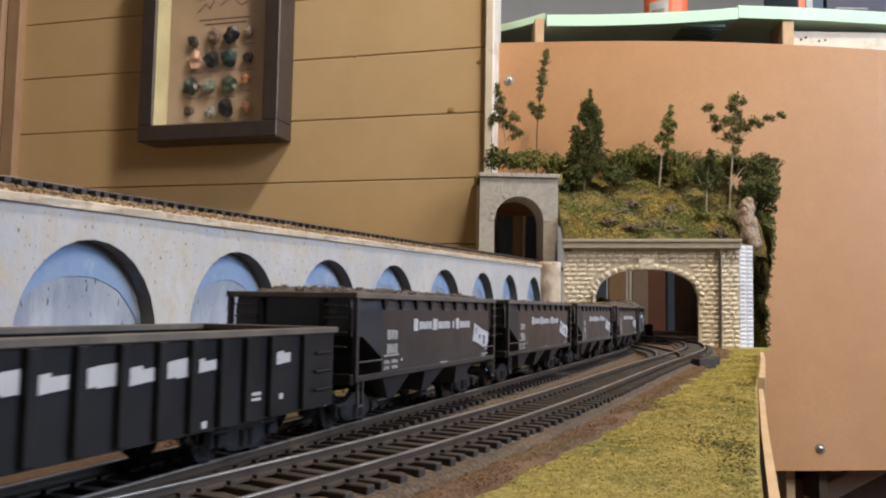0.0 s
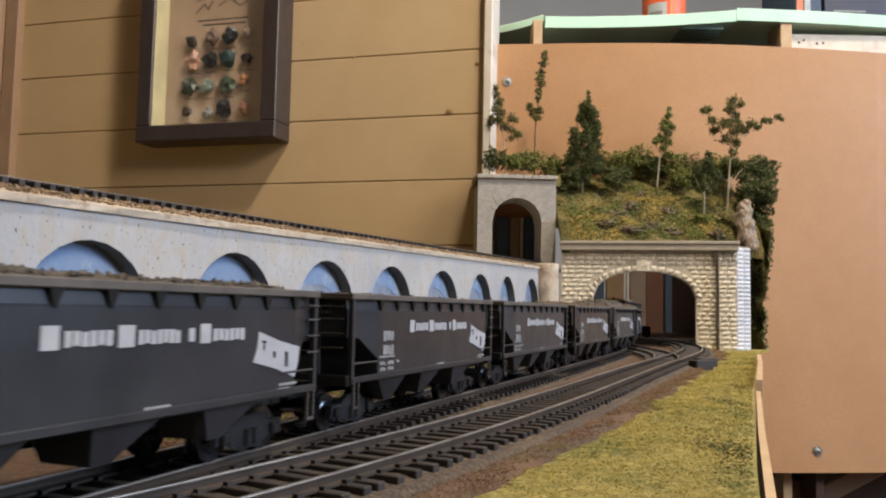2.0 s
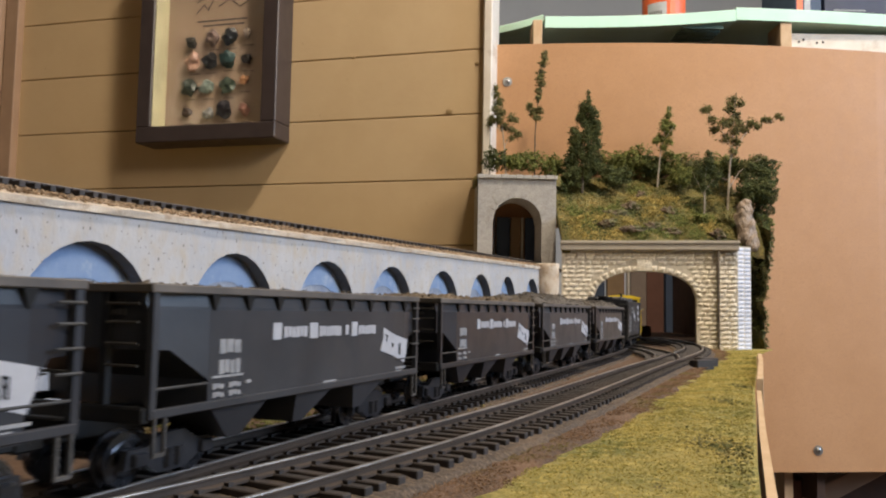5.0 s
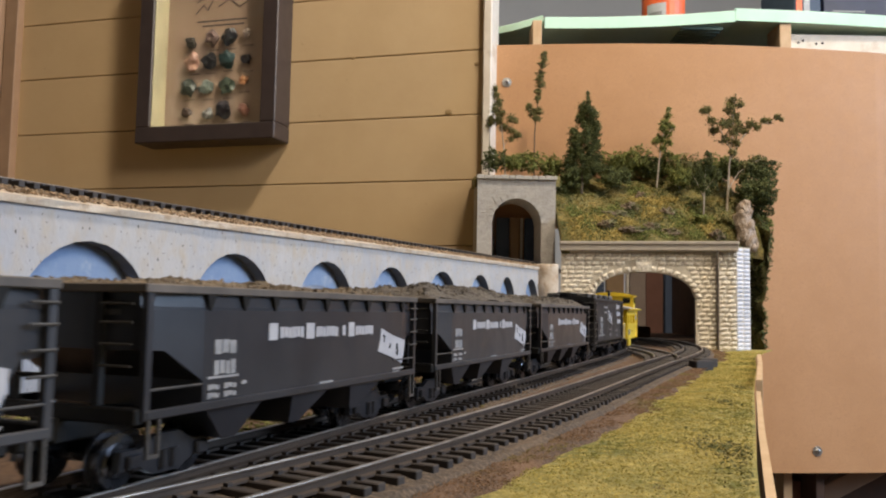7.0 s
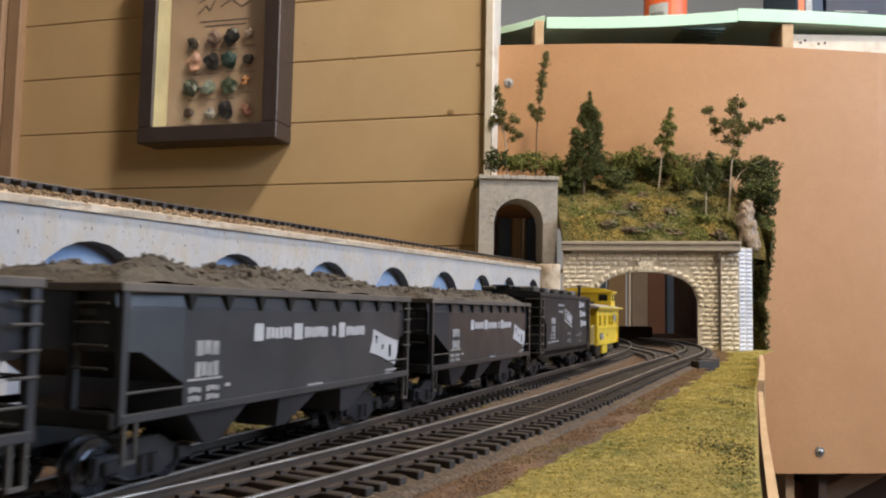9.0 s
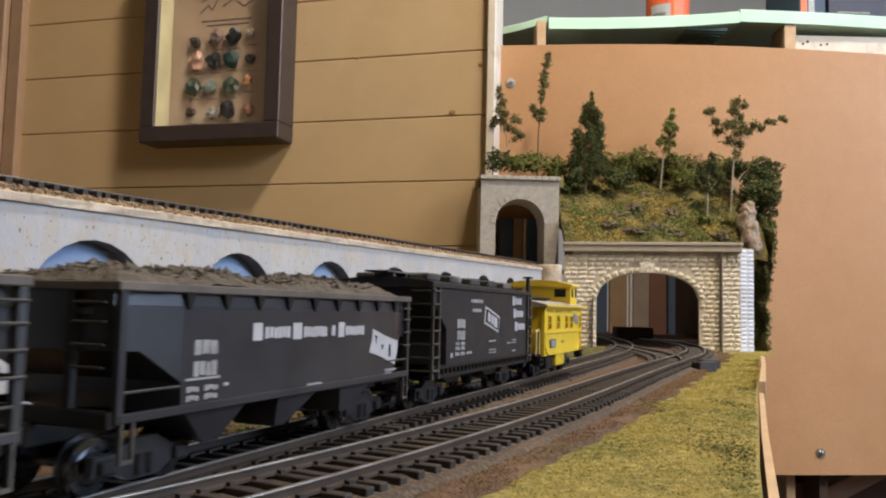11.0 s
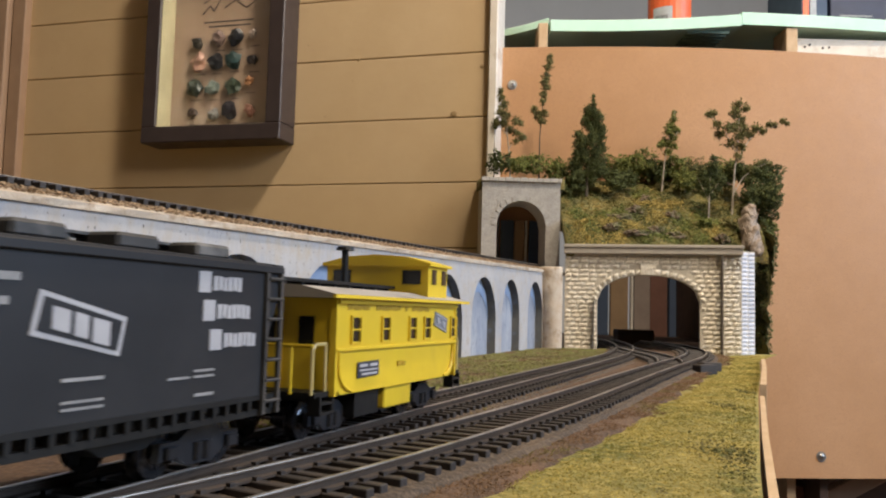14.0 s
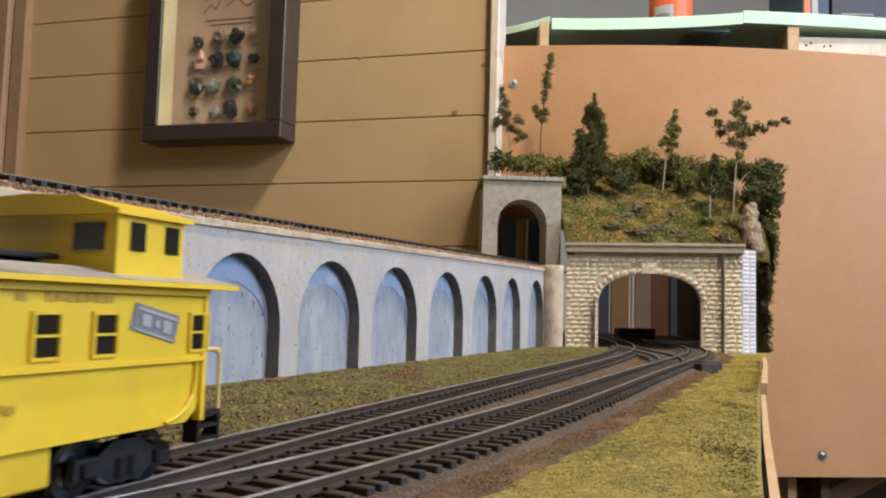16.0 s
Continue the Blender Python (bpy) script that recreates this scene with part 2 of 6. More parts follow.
def rod(bm, a, b, r0, r1=None, seg=6, mi=0):
    a, b = Vector(a), Vector(b)
    r1 = r0 if r1 is None else r1
    q = (b - a).to_track_quat("Z", "Y")
    rings = []
    for p, r in ((a, r0), (b, r1)):
        rings.append([bm.verts.new(p + q @ Vector((r * math.cos(6.28319 * i / seg), r * math.sin(6.28319 * i / seg), 0))) for i in range(seg)])
    fs = [bm.faces.new((rings[0][i], rings[0][(i + 1) % seg], rings[1][(i + 1) % seg], rings[1][i])) for i in range(seg)]
    fs += [bm.faces.new(rings[0][::-1]), bm.faces.new(rings[1])]
    for f in fs:
        f.material_index = mi


def bits(name, places, size, material, parent=None, flat=.6, rng=None):
    """Many small uneven crumbs in one mesh; places are (x, y, z) or (x, y, z, size)."""
    rng = rng or np.random.default_rng(5)
    P = np.array([p[:3] for p in places], float)
    S = np.array([p[3] if len(p) > 3 else size for p in places], float)
    n = len(P)
    base = np.array([(1, 0, 0), (-1, 0, 0), (0, 1, 0), (0, -1, 0), (0, 0, 1), (0, 0, -1)], float)
    tri = np.array([(0, 2, 4), (2, 1, 4), (1, 3, 4), (3, 0, 4), (2, 0, 5), (1, 2, 5), (3, 1, 5), (0, 3, 5)])
    V = base[None] * rng.uniform(.45, 1.3, (n, 6, 1)) + rng.normal(0, .22, (n, 6, 3))
    a = rng.uniform(0, 6.283, n)
    b = rng.uniform(-.6, .6, n)
    ca, sa, cb, sb = np.cos(a), np.sin(a), np.cos(b), np.sin(b)
    x, y, z = V[..., 0], V[..., 1], V[..., 2] * flat
    x, y = x * ca[:, None] - y * sa[:, None], x * sa[:, None] + y * ca[:, None]
    y, z = y * cb[:, None] - z * sb[:, None], y * sb[:, None] + z * cb[:, None]
    V = np.stack([x, y, z], -1) * S[:, None, None] + P[:, None]
    F = tri[None] + (np.arange(n) * 6)[:, None, None]
    me = bpy.data.meshes.new(name)
    me.from_pydata(V.reshape(-1, 3).tolist(), [], F.reshape(-1, 3).tolist())
    me.materials.append(M[material])
    ob = new(name, me)
    if parent:
        ob.parent = parent
    return ob


# ---- the room that closes the place ----
def slab(name, x0, x1, y0, y1, z0, z1, material, label, category, kind="structure"):
    bm = bmesh.new()
    box(bm, x0, x1, y0, y1, z0, z1)
    return tagged(link(name, bm, material), label, category, kind=kind)


slab("floor", -2.6, 2.1, -2.6, 2.9, -1.0, -.9, "floor", "dark brown floor under the train layout", "floor")
slab("ceiling", -2.6, 2.1, -2.6, 2.9, 1.4, 1.5, "room", "plain pale ceiling over the train room", "ceiling")
slab("wall_south", -2.6, 2.1, -2.7, -2.6, -.9, 1.4, "room", "plain warm plaster wall behind the layout", "wall")
slab("wall_west", -2.7, -2.6, -2.6, 2.9, -.9, 1.4, "room", "plain warm plaster wall of the train room", "wall")
slab("wall_far", -2.6, 2.1, 2.9, 3.0, -.9, 1.4, "grey_wall", "dull grey wall beyond the layout", "wall")
bm = bmesh.new()
for y0, y1, z0, z1 in ((-2.6, -.4, -.9, 1.4), (.8, 2.9, -.9, 1.4), (-.4, .8, -.9, .2), (-.4, .8, 1.25, 1.4)):
    box(bm, 2.1, 2.2, y0, y1, z0, z1)
tagged(link("wall_east", bm, "room"), "plain warm plaster wall with a window opening", "wall", kind="structure")

# ---- panelled wall behind the layout ----
WALL_A = Vector((.05, .97, 0))
WALL_DIR = Vector((-.963, .2697, 0))
WALL_OUT = Vector((-.2697, -.963, 0))


def on_wall(u, z, out=0.0):
    p = WALL_A + WALL_DIR * u + WALL_OUT * out
    return Vector((p.x, p.y, z))


WALL_M = Matrix((( -WALL_DIR.x, -WALL_OUT.x, 0, WALL_A.x), (-WALL_DIR.y, -WALL_OUT.y, 0, WALL_A.y), (0, 0, 1, 0), (0, 0, 0, 1)))
# in the wall's own space x runs towards the corner (so u = -x), y into the wall, z up
bm = bmesh.new()
box(bm, -2.4, .0035, .006, .06, -.9, 1.4)
panel_wall = tagged(link("wall_north", bm, "groove"), "beige painted wall clad in horizontal grooved boards", "wall", kind="structure")
panel_wall.matrix_world = WALL_M
for i in range(-3, 13):
    bm = bmesh.new()
    z = .1085 + .0812 * i
    box(bm, -2.4, .0035, 0, .008, z + .0006, z + .0812 - .0006, .0008)
    part("board", bm, "beige", panel_wall)
# worn knot holes on two boards
for u, z, r in ((.041, .2755, .004), (.006, .334, .003), (.17, .352, .002)):
    bm = bmesh.new()
    bmesh.ops.create_icosphere(bm, subdivisions=1, radius=r, matrix=WALL_M @ pose(-u, -.0005, z) @ Matrix.Diagonal((1.3, .25, 1, 1)))
    tagged(link("trim_knot", bm, "groove"), "dark knot hole in the beige boarding", "trim", kind="structure")

# corner trim and the door casing at the other end
bm = bmesh.new()
box(bm, .0038, .0150, -.012, .03, -.2, 1.4, .0015)
ob = tagged(link("trim_corner", bm, "white_paint"), "chipped white painted corner trim board", "trim", kind="structure")
ob.matrix_world = WALL_M
bm = bmesh.new()
box(bm, -.712, -.690, -.012, .004, -.9, 1.4, .001)
box(bm, -.80, -.714, -.020, .004, -.9, 1.4, .002)
ob = tagged(link("trim_casing", bm, "brown_trim"), "brown stained wooden door casing on the panelled wall", "trim", kind="structure")
ob.matrix_world = WALL_M

# ---- curved hardboard backdrop with a notch where the tracks pass ----
def bow(x):
    return .985 - .02 * math.sin(max(0, min(1, (x - .06) / .5)) * math.pi) + max(0, x - .56) * .5


bm = bmesh.new()
xs = [.064 + .02 * i for i in range(70)]
cols = []
for x in xs:
    z0 = .09 if x < .128 else .132 if x < .335 else -.156
    cols.append([bm.verts.new((x, bow(x) + d, z)) for d, z in ((0, z0), (0, .3625), (.004, .3625), (.004, z0))])
for a, b in zip(cols, cols[1:]):
    for i in range(4):
        bm.faces.new((a[i], a[(i + 1) % 4], b[(i + 1) % 4], b[i]))
bm.faces.new(cols[0]), bm.faces.new(cols[-1][::-1])
bmesh.ops.recalc_face_normals(bm, faces=bm.faces)
tagged(link("backdrop_board", bm, "masonite", smooth=False), "bowed orange-brown hardboard backdrop sheet behind the hill", "backdrop", kind="structure")

# ---- ground of the layout ----
GZ = -.006
EDGE = [(-1.6, -.62), (-.6, -.236), (0, .004), (.19, .0755), (.39, .154), (.55, .219), (.70, .278), (.80, .330), (.84, .352)]


def edge_x(y):
    return float(np.interp(y, [e[0] for e in EDGE], [e[1] for e in EDGE]))


CA = (-.1136, .3574, .1193, -.1038)


def ax(y):
    """x of track A's centre line at y."""
    if y < .12:
        return CA[0] + CA[1] * .12 + CA[2] * .0144 + CA[3] * .001728 + (y - .12) * .3816
    if y < .6:
        return CA[0] + CA[1] * y + CA[2] * y * y + CA[3] * y ** 3
    d = y - .6
    return .12139 + .38847 * d - .38 * d * d


B_NODES = [(.02, -.1065), (.06, -.0870), (.10, -.0593), (.15, -.0287), (.20, -.0013), (.25, .0235), (.30, .0465), (.35, .0685), (.40, .0901),
           (.45, .1121), (.50, .1345), (.55, .1575), (.60, .1812), (.65, .2036), (.70, .2232), (.75, .2396), (.80, .2528), (.86, .2640), (.94, .270), (1.05, .266)]
_by = np.arange(.02, 1.05, .004)
_bx = np.interp(_by, [b[0] for b in B_NODES], [b[1] for b in B_NODES])
_bx = np.convolve(np.pad(_bx, 12, "reflect", reflect_type="odd"), np.ones(25) / 25, "valid")


def bx(y):
    return float(np.interp(y, _by, _bx))


bm = bmesh.new()
ny, nx = 150, 44
rows = []
for j in range(ny + 1):
    y = -1.6 + 3.0 * j / ny if j < 60 else -.4 + 1.3 * (j - 60) / (ny - 60)
    xe = edge_x(min(y, .84))
    x0 = -1.0 if y < .1 else -.5
    row = []
    for i in range(nx + 1):
        u = i / nx
        x = x0 + (xe - x0) * u ** .45
        z = GZ + .0012 * noise.noise((x * 40, y * 40, 0)) + .0006 * noise.noise((x * 160, y * 160, 3))
        d = x - (bx(y) if .05 < y < 1 else ax(y))
        if d > .018:
            z += .0022 * min(1, (d - .018) / .03) - .0016
        row.append(bm.verts.new((x, y, z)))
    rows.append(row)
for a, b in zip(rows, rows[1:]):
    for i in range(nx):
        bm.faces.new((a[i], a[i + 1], b[i + 1], b[i]))
tagged(link("ground", bm, "ground", smooth=True), "layout ground covered in yellow-green scatter grass", "ground", kind="structure")
slab("layout_table", -1.2, -.02, -1.6, .86, -.06, -.0115, "pale_wood", "plywood top carrying the model railway", "table")

for x in (-1.15, -.07):
    for y in (-1.55, .80):
        bm = bmesh.new()
        box(bm, x - .04, x + .04, y - .04, y + .04, -.9, -.0605)
        tagged(link("table_leg", bm, "pale_wood"), "square pale wooden leg under the layout", "leg", kind="structure")

# bare earth between the tracks and beside the wall
def wall_x(y):
    return -.0954 + (y - .363) * .2019 / .479


for nm, fa, fb, y0, y1, lab in (("ground_between", lambda y: ax(y) + .016, lambda y: bx(y) - .016, .16, .93, "brown earth between the two tracks"),
                                ("ground_beside", lambda y: wall_x(y) - .004, lambda y: ax(y) - .016, .10, .86, "brown and olive earth along the retaining wall"),
                                ("ground_verge", lambda y: bx(y) + .012, lambda y: bx(y) + .030 + .006 * noise.noise((y * 30, 0, 0)) + .003 * noise.noise((y * 110, 0, 0)), .06, .60, "reddish brown earth along the siding")):
    bm = bmesh.new()
    g = []
    for i in range(121):
        y = y0 + (y1 - y0) * i / 120
        a, b = fa(y), fb(y)
        b = max(b, a + .0005)
        g.append([bm.verts.new((a + (b - a) * j / 10, y, -.0048 + .0009 * noise.noise((i * .9, j * 1.1, 3)) + .0005 * noise.noise((i * 2.3, j * 2.1, 8)) - (.0035 if nm == "ground_verge" and j == 10 else .0010 if nm == "ground_verge" and j == 9 else 0))) for j in range(11)])
    for a, b in zip(g, g[1:]):
        for j in range(10):
            bm.faces.new((a[j], a[j + 1], b[j + 1], b[j]))
    tagged(link(nm, bm, "earth", smooth=True), lab, "ground", kind="structure")

# plywood edge strips on the open side
def strip(name, y0, y1, top, wide, material, label):
    bm = bmesh.new()
    n = 14
    ring = []
    for i in range(n + 1):
        y = y0 + (y1 - y0) * i / n
        x = edge_x(y)
        w = .0006 * noise.noise((y * 60, 1, 2))
        ring.append([bm.verts.new(p) for p in ((x + .0008, y, top + w), (x + wide, y, top + w), (x + wide, y, -.07), (x + .0008, y, -.07))])
    for a, b in zip(ring, ring[1:]):
        for i in range(4):
            bm.faces.new((a[i], a[(i + 1) % 4], b[(i + 1) % 4], b[i]))
    bm.faces.new(ring[0]), bm.faces.new(ring[-1][::-1])
    bmesh.ops.recalc_face_normals(bm, faces=bm.faces)
    return tagged(link(name, bm, material), label, "trim", kind="structure")


strip("trim_edge_near", -1.5, .388, -.0055, .0030, "pale_wood", "raw pale plywood strip along the layout's edge")
strip("trim_edge_far", .40, .66, -.001, .004, "pale_wood", "taller raw plywood strip along the layout's edge")


# ---- tracks ----
def track(name, fx, y0, y1, fz, label, dz=0.0, step=.0064, roadbed="ballast", width=.0215):
    thing = empty(name, Matrix(), label, "railway track", kind="structure")
    ys = np.arange(y0, y1, .002)
    P = np.array([(fx(y), y) for y in ys])
    T = np.gradient(P, axis=0)
    T /= np.linalg.norm(T, axis=1)[:, None]
    N = np.stack([T[:, 1], -T[:, 0]], 1)
    S = np.r_[0, np.cumsum(np.linalg.norm(np.diff(P, axis=0), axis=1))]

    def sweep(section, material, nm, lab="", every=3, rough=0.0):
        bm = bmesh.new()
        rings = []
        idx = list(range(0, len(ys), every))
        for i in idx:
            z = fz(ys[i])
            rings.append([bm.verts.new((P[i, 0] + N[i, 0] * a, P[i, 1] + N[i, 1] * a, z + b + rough * noise.noise((P[i, 0] * 300, P[i, 1] * 300, a * 500)))) for a, b in section])
        k = len(section)
        for a, b in zip(rings, rings[1:]):
            for i in range(k):
                bm.faces.new((a[i], a[(i + 1) % k], b[(i + 1) % k], b[i]))
        bm.faces.new(rings[0]), bm.faces.new(rings[-1][::-1])
        bmesh.ops.recalc_face_normals(bm, faces=bm.faces)
        return part(nm, bm, material, thing, lab)

    w = width
    sweep([(-w, -.0075), (-w + .004, -.0042 + dz), (-.011, -.0036 + dz), (0, -.0037 + dz), (.011, -.0036 + dz), (w - .004, -.0042 + dz), (w, -.0075)], roadbed, "roadbed", "dark brown ballast bed", 3, .0009)
    for side in (-1, 1):
        c = side * .00825
        sweep([(c - .0013, -.0024), (c - .0013, -.0019), (c - .0003, -.0016), (c - .0003, -.0008), (c - .0006, -.0006), (c - .0006, -.00022), (c + .0006, -.00022),
               (c + .0006, -.0006), (c + .0003, -.0008), (c + .0003, -.0016), (c + .0013, -.0019), (c + .0013, -.0024)], "rail", "rail")
        sweep([(c - .00055, -.00022), (c - .0004, 0), (c + .0004, 0), (c + .00055, -.00022)], "railhead", "railhead", "worn bright rail head")
    bm = bmesh.new()
    box(bm, -.0013, .0013, -.0150, .0150, -.0045, -.0024, .0002)
    for sd in (-1, 1):
        for e in (-1, 1):
            box(bm, -.0006, .0006, sd * .00825 + e * .0017 - .0006, sd * .00825 + e * .0017 + .0006, -.0026, -.0017)
    first = part("tie", bm, "tie", thing, "black plastic sleeper")
    rng = random.Random(7)
    s, k = 0.0, 0
    while s < S[-1] and k < 290:
        i = int(np.searchsorted(S, s))
        i = min(i, len(ys) - 1)
        ob = first if k == 0 else new("tie", first.data)
        ob.parent = thing
        ob.matrix_basis = pose(P[i, 0], P[i, 1], fz(ys[i]) + dz, 0, 0, math.degrees(math.atan2(T[i, 1], T[i, 0])) + rng.uniform(-.8, .8))
        s += step
        k += 1
    return thing


track("main_track", ax, -.25, 1.08, lambda y: 0.0, "main line of black sleepers and worn steel rails")
track("siding_track", bx, .03, 1.04, lambda y: .0002, "second line that joins the main track in curves", dz=.0003)



def cross_x(y):
    k = max(0, min(1, (y - .52) / .30))
    k = k * k * (3 - 2 * k)
    return bx(y) * (1 - k) + ax(y) * k


track("crossover_track", cross_x, .56, .80, lambda y: .0004, "short crossover of worn rails joining the two lines", dz=.0006, width=.016)

# ---- retaining wall with blind arches ----
RW0 = Vector((-.0954, .363, 0))
RWD = Vector((.2019, .479, 0)).normalized()
RWM = Matrix(((RWD.x, -RWD.y, 0, RW0.x), (RWD.y, RWD.x, 0, RW0.y), (0, 0, 1, 0), (0, 0, 0, 1)))
# in its own space x runs along the wall to the tunnel, y goes back into it


def wall_top(u):
    return .0668 + (u + .026) * .0175


ARCHES = [-.408, -.325, -.242, -.160, -.0776, .0075, .0893, .1706, .2572, .3403, .4138, .4937]
U0, U1 = -.45, .548
thing = empty("retaining_wall", RWM, "pale plaster retaining wall with blue-washed blind arches", "retaining wall", kind="structure")
bm = bmesh.new()
DEP = .0085
nseg = 14


def arch_line(c, half, spring, crown):
    pts = [(c - half, -.012), (c - half, spring)]
    for i in range(1, nseg):
        a = math.pi - math.pi * i / nseg
        pts.append((c + half * math.cos(a), spring + (crown - spring) * math.sin(a)))
    return pts + [(c + half, spring), (c + half, -.012)]


lines = []
for i, c in enumerate(ARCHES):
    half = .0327 if c < .3 else .0300 if c < .4 else .0264
    crown = wall_top(c) - .0125
    lines.append((c, half, arch_line(c, half, crown - .036, crown)))
# front face: piers between arches, spandrels over them


def quad(bm, pts, mi=0):
    f = bm.faces.new([bm.verts.new(p) for p in pts])
    f.material_index = mi
    return f


prev = U0
for c, h, pts in lines:
    quad(bm, [(prev, 0, -.012), (c - h, 0, -.012), (c - h, 0, wall_top(c - h)), (prev, 0, wall_top(prev))])
    for a, b in zip(pts[1:-1], pts[2:-1]):
        quad(bm, [(a[0], 0, a[1]), (b[0], 0, b[1]), (b[0], 0, wall_top(b[0])), (a[0], 0, wall_top(a[0]))])
    prev = c + h
quad(bm, [(prev, 0, -.012), (U1, 0, -.012), (U1, 0, wall_top(U1)), (prev, 0, wall_top(prev))])
# top and back
for k in range(40):
    a, b = U0 + (U1 - U0) * k / 40, U0 + (U1 - U0) * (k + 1) / 40
    quad(bm, [(a, 0, wall_top(a)), (b, 0, wall_top(b)), (b, .02, wall_top(b)), (a, .02, wall_top(a))])
    quad(bm, [(a, .02, wall_top(a)), (b, .02, wall_top(b)), (b, .02, -.012), (a, .02, -.012)])
quad(bm, [(U1, 0, -.012), (U1, .02, -.012), (U1, .02, wall_top(U1)), (U1, 0, wall_top(U1))])
bmesh.ops.remove_doubles(bm, verts=bm.verts, dist=.0002)
part("wall_face", bm, "plaster", thing, "pale grey-white plaster face with chipped edges")
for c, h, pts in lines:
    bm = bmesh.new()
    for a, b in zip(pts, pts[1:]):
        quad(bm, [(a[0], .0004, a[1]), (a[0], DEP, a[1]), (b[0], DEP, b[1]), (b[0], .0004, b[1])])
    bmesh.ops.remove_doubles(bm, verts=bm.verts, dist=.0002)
    soffit = part("arch_soffit", bm, "soffit", thing, "inside of the arch, its shade painted in dark grey")
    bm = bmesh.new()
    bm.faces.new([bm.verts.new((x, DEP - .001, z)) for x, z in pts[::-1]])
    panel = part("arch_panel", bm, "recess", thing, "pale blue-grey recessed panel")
    # band of stronger blue wash under the crown, thinning out down the sides
    bm = bmesh.new()
    crown = max(z for _, z in pts)
    inner = [(c + (x - c) * .97, z - .013 * max(0, (z - crown + .036) / .036) ** .7 + .0012 * noise.noise((x * 160, z * 160, 2))) for x, z in pts[1:-1]]
    top = [bm.verts.new((x, DEP - .0014, z)) for x, z in pts[1:-1]]
    low = [bm.verts.new((x, DEP - .0014, z)) for x, z in inner]
    for i in range(len(top) - 1):
        bm.faces.new((top[i], low[i], low[i + 1], top[i + 1]))
    bmesh.ops.recalc_face_normals(bm, faces=bm.faces)
    part("blue_band", bm, "blue_band", panel, "blue-washed band under the arch's crown")

# ---- upper line on the wall ----


def up_xy(u, v):
    return RWM @ Vector((u, v, 0))


bm = bmesh.new()
n = 60
ring = []
for i in range(n + 1):
    u = U0 + (.66 - U0) * i / n
    z = wall_top(u)
    r = .0008
    prof = [(-.0012 + r * noise.noise((u * 90, 0, 0)), z - .0022), (-.0016 + r * noise.noise((u * 120, 3, 0)), z + .0004), (.003, z + .0016 + r * noise.noise((u * 150, 5, 0))),
            (.008, z + .003), (.05, z + .003), (.075, z + .001), (.075, z - .012), (.019, z - .012), (.0195, z - .0005)]
    ring.append([bm.verts.new((u, a, b)) for a, b in prof])
for a, b in zip(ring, ring[1:]):
    k = len(a)
    for i in range(k):
        bm.faces.new((a[i], a[(i + 1) % k], b[(i + 1) % k], b[i]))
bm.faces.new(ring[0]), bm.faces.new(ring[-1][::-1])
bmesh.ops.recalc_face_normals(bm, faces=bm.faces)
ob = tagged(link("upper_deck", bm, "crust"), "ragged tan plaster ledge carrying the upper track", "ledge", kind="structure")
ob.matrix_world = RWM
P0, P1 = up_xy(-.44, .026), up_xy(.66, .026)


def ux(y):
    return P0.x + (P1.x - P0.x) * (y - P0.y) / (P1.y - P0.y)


def uz(y):
    u = -.44 + 1.10 * (y - P0.y) / (P1.y - P0.y)
    return wall_top(u) + .0085


track("upper_track", ux, P0.y, P1.y - .03, uz, "upper line of black sleepers on gravel ballast", width=.0165, roadbed="ballast", dz=.0010)

# ---- tunnel portals ----
PO = Vector((.130, .843, 0))
PDIR = Vector((.170, -.036, 0)).normalized()
PM = Matrix(((PDIR.x, -PDIR.y, 0, PO.x), (PDIR.y, PDIR.x, 0, PO.y), (0, 0, 1, 0), (0, 0, 0, 1)))
PW, PH, ZB = .1765, .1035, -.010
JL, JR, SPR, CRN = .0335, .1365, .046, .0735     # jambs, spring line and crown of the opening


def opening(x):
    """Height of the opening at x, or below ground outside it."""
    if x <= JL or x >= JR:
        return -1.0
    c, h = (JL + JR) / 2, (JR - JL) / 2
    k = 1 - abs((x - c) / h) ** 2.3
    return SPR + (CRN - SPR) * max(0, k) ** .5


def portal_core(bm, width, height, jl, jr, fn, depth, zb, y0=.003):
    """The solid behind the stones, with its opening cut through."""
    n = 22
    xs = [jl + 1e-5 + (jr - jl - 2e-5) * i / n for i in range(n + 1)]
    out = [(0, zb), (jl, zb)] + [(x, fn(x)) for x in xs] + [(jr, zb), (width, zb), (width, height), (0, height)]
    prism(bm, out, "y", y0, depth)


portal = empty("tunnel_portal", PM, "cream cut-stone tunnel portal with a wide arch", "tunnel portal")
bm = bmesh.new()
portal_core(bm, PW, PH - .008, JL, JR, opening, .016, ZB)
part("core", bm, "mortar", portal, "dull mortar behind the stones")


def stone_mesh(w, h, d, seed):
    """A rock-faced stone: a flat back, and a front of nine points that stand out unevenly."""
    rng = random.Random(seed)
    bm = bmesh.new()
    g = .0002
    n = 4
    grid = []
    for j in range(n):
        row = []
        for i in range(n):
            u, v = i / (n - 1) - .5, j / (n - 1) - .5
            rim = i in (0, n - 1) or j in (0, n - 1)
            x, z = u * (w - 2 * g), v * (h - 2 * g)
            if not rim:
                x, z = x + rng.uniform(-.10, .10) * w, z + rng.uniform(-.10, .10) * h
            row.append(bm.verts.new((x, 0 if rim else -d * rng.uniform(.55, 1.5), z)))
        grid.append(row)
    for j in range(n - 1):
        for i in range(n - 1):
            bm.faces.new((grid[j][i], grid[j][i + 1], grid[j + 1][i + 1], grid[j + 1][i]))
    return bm


STONE = {}


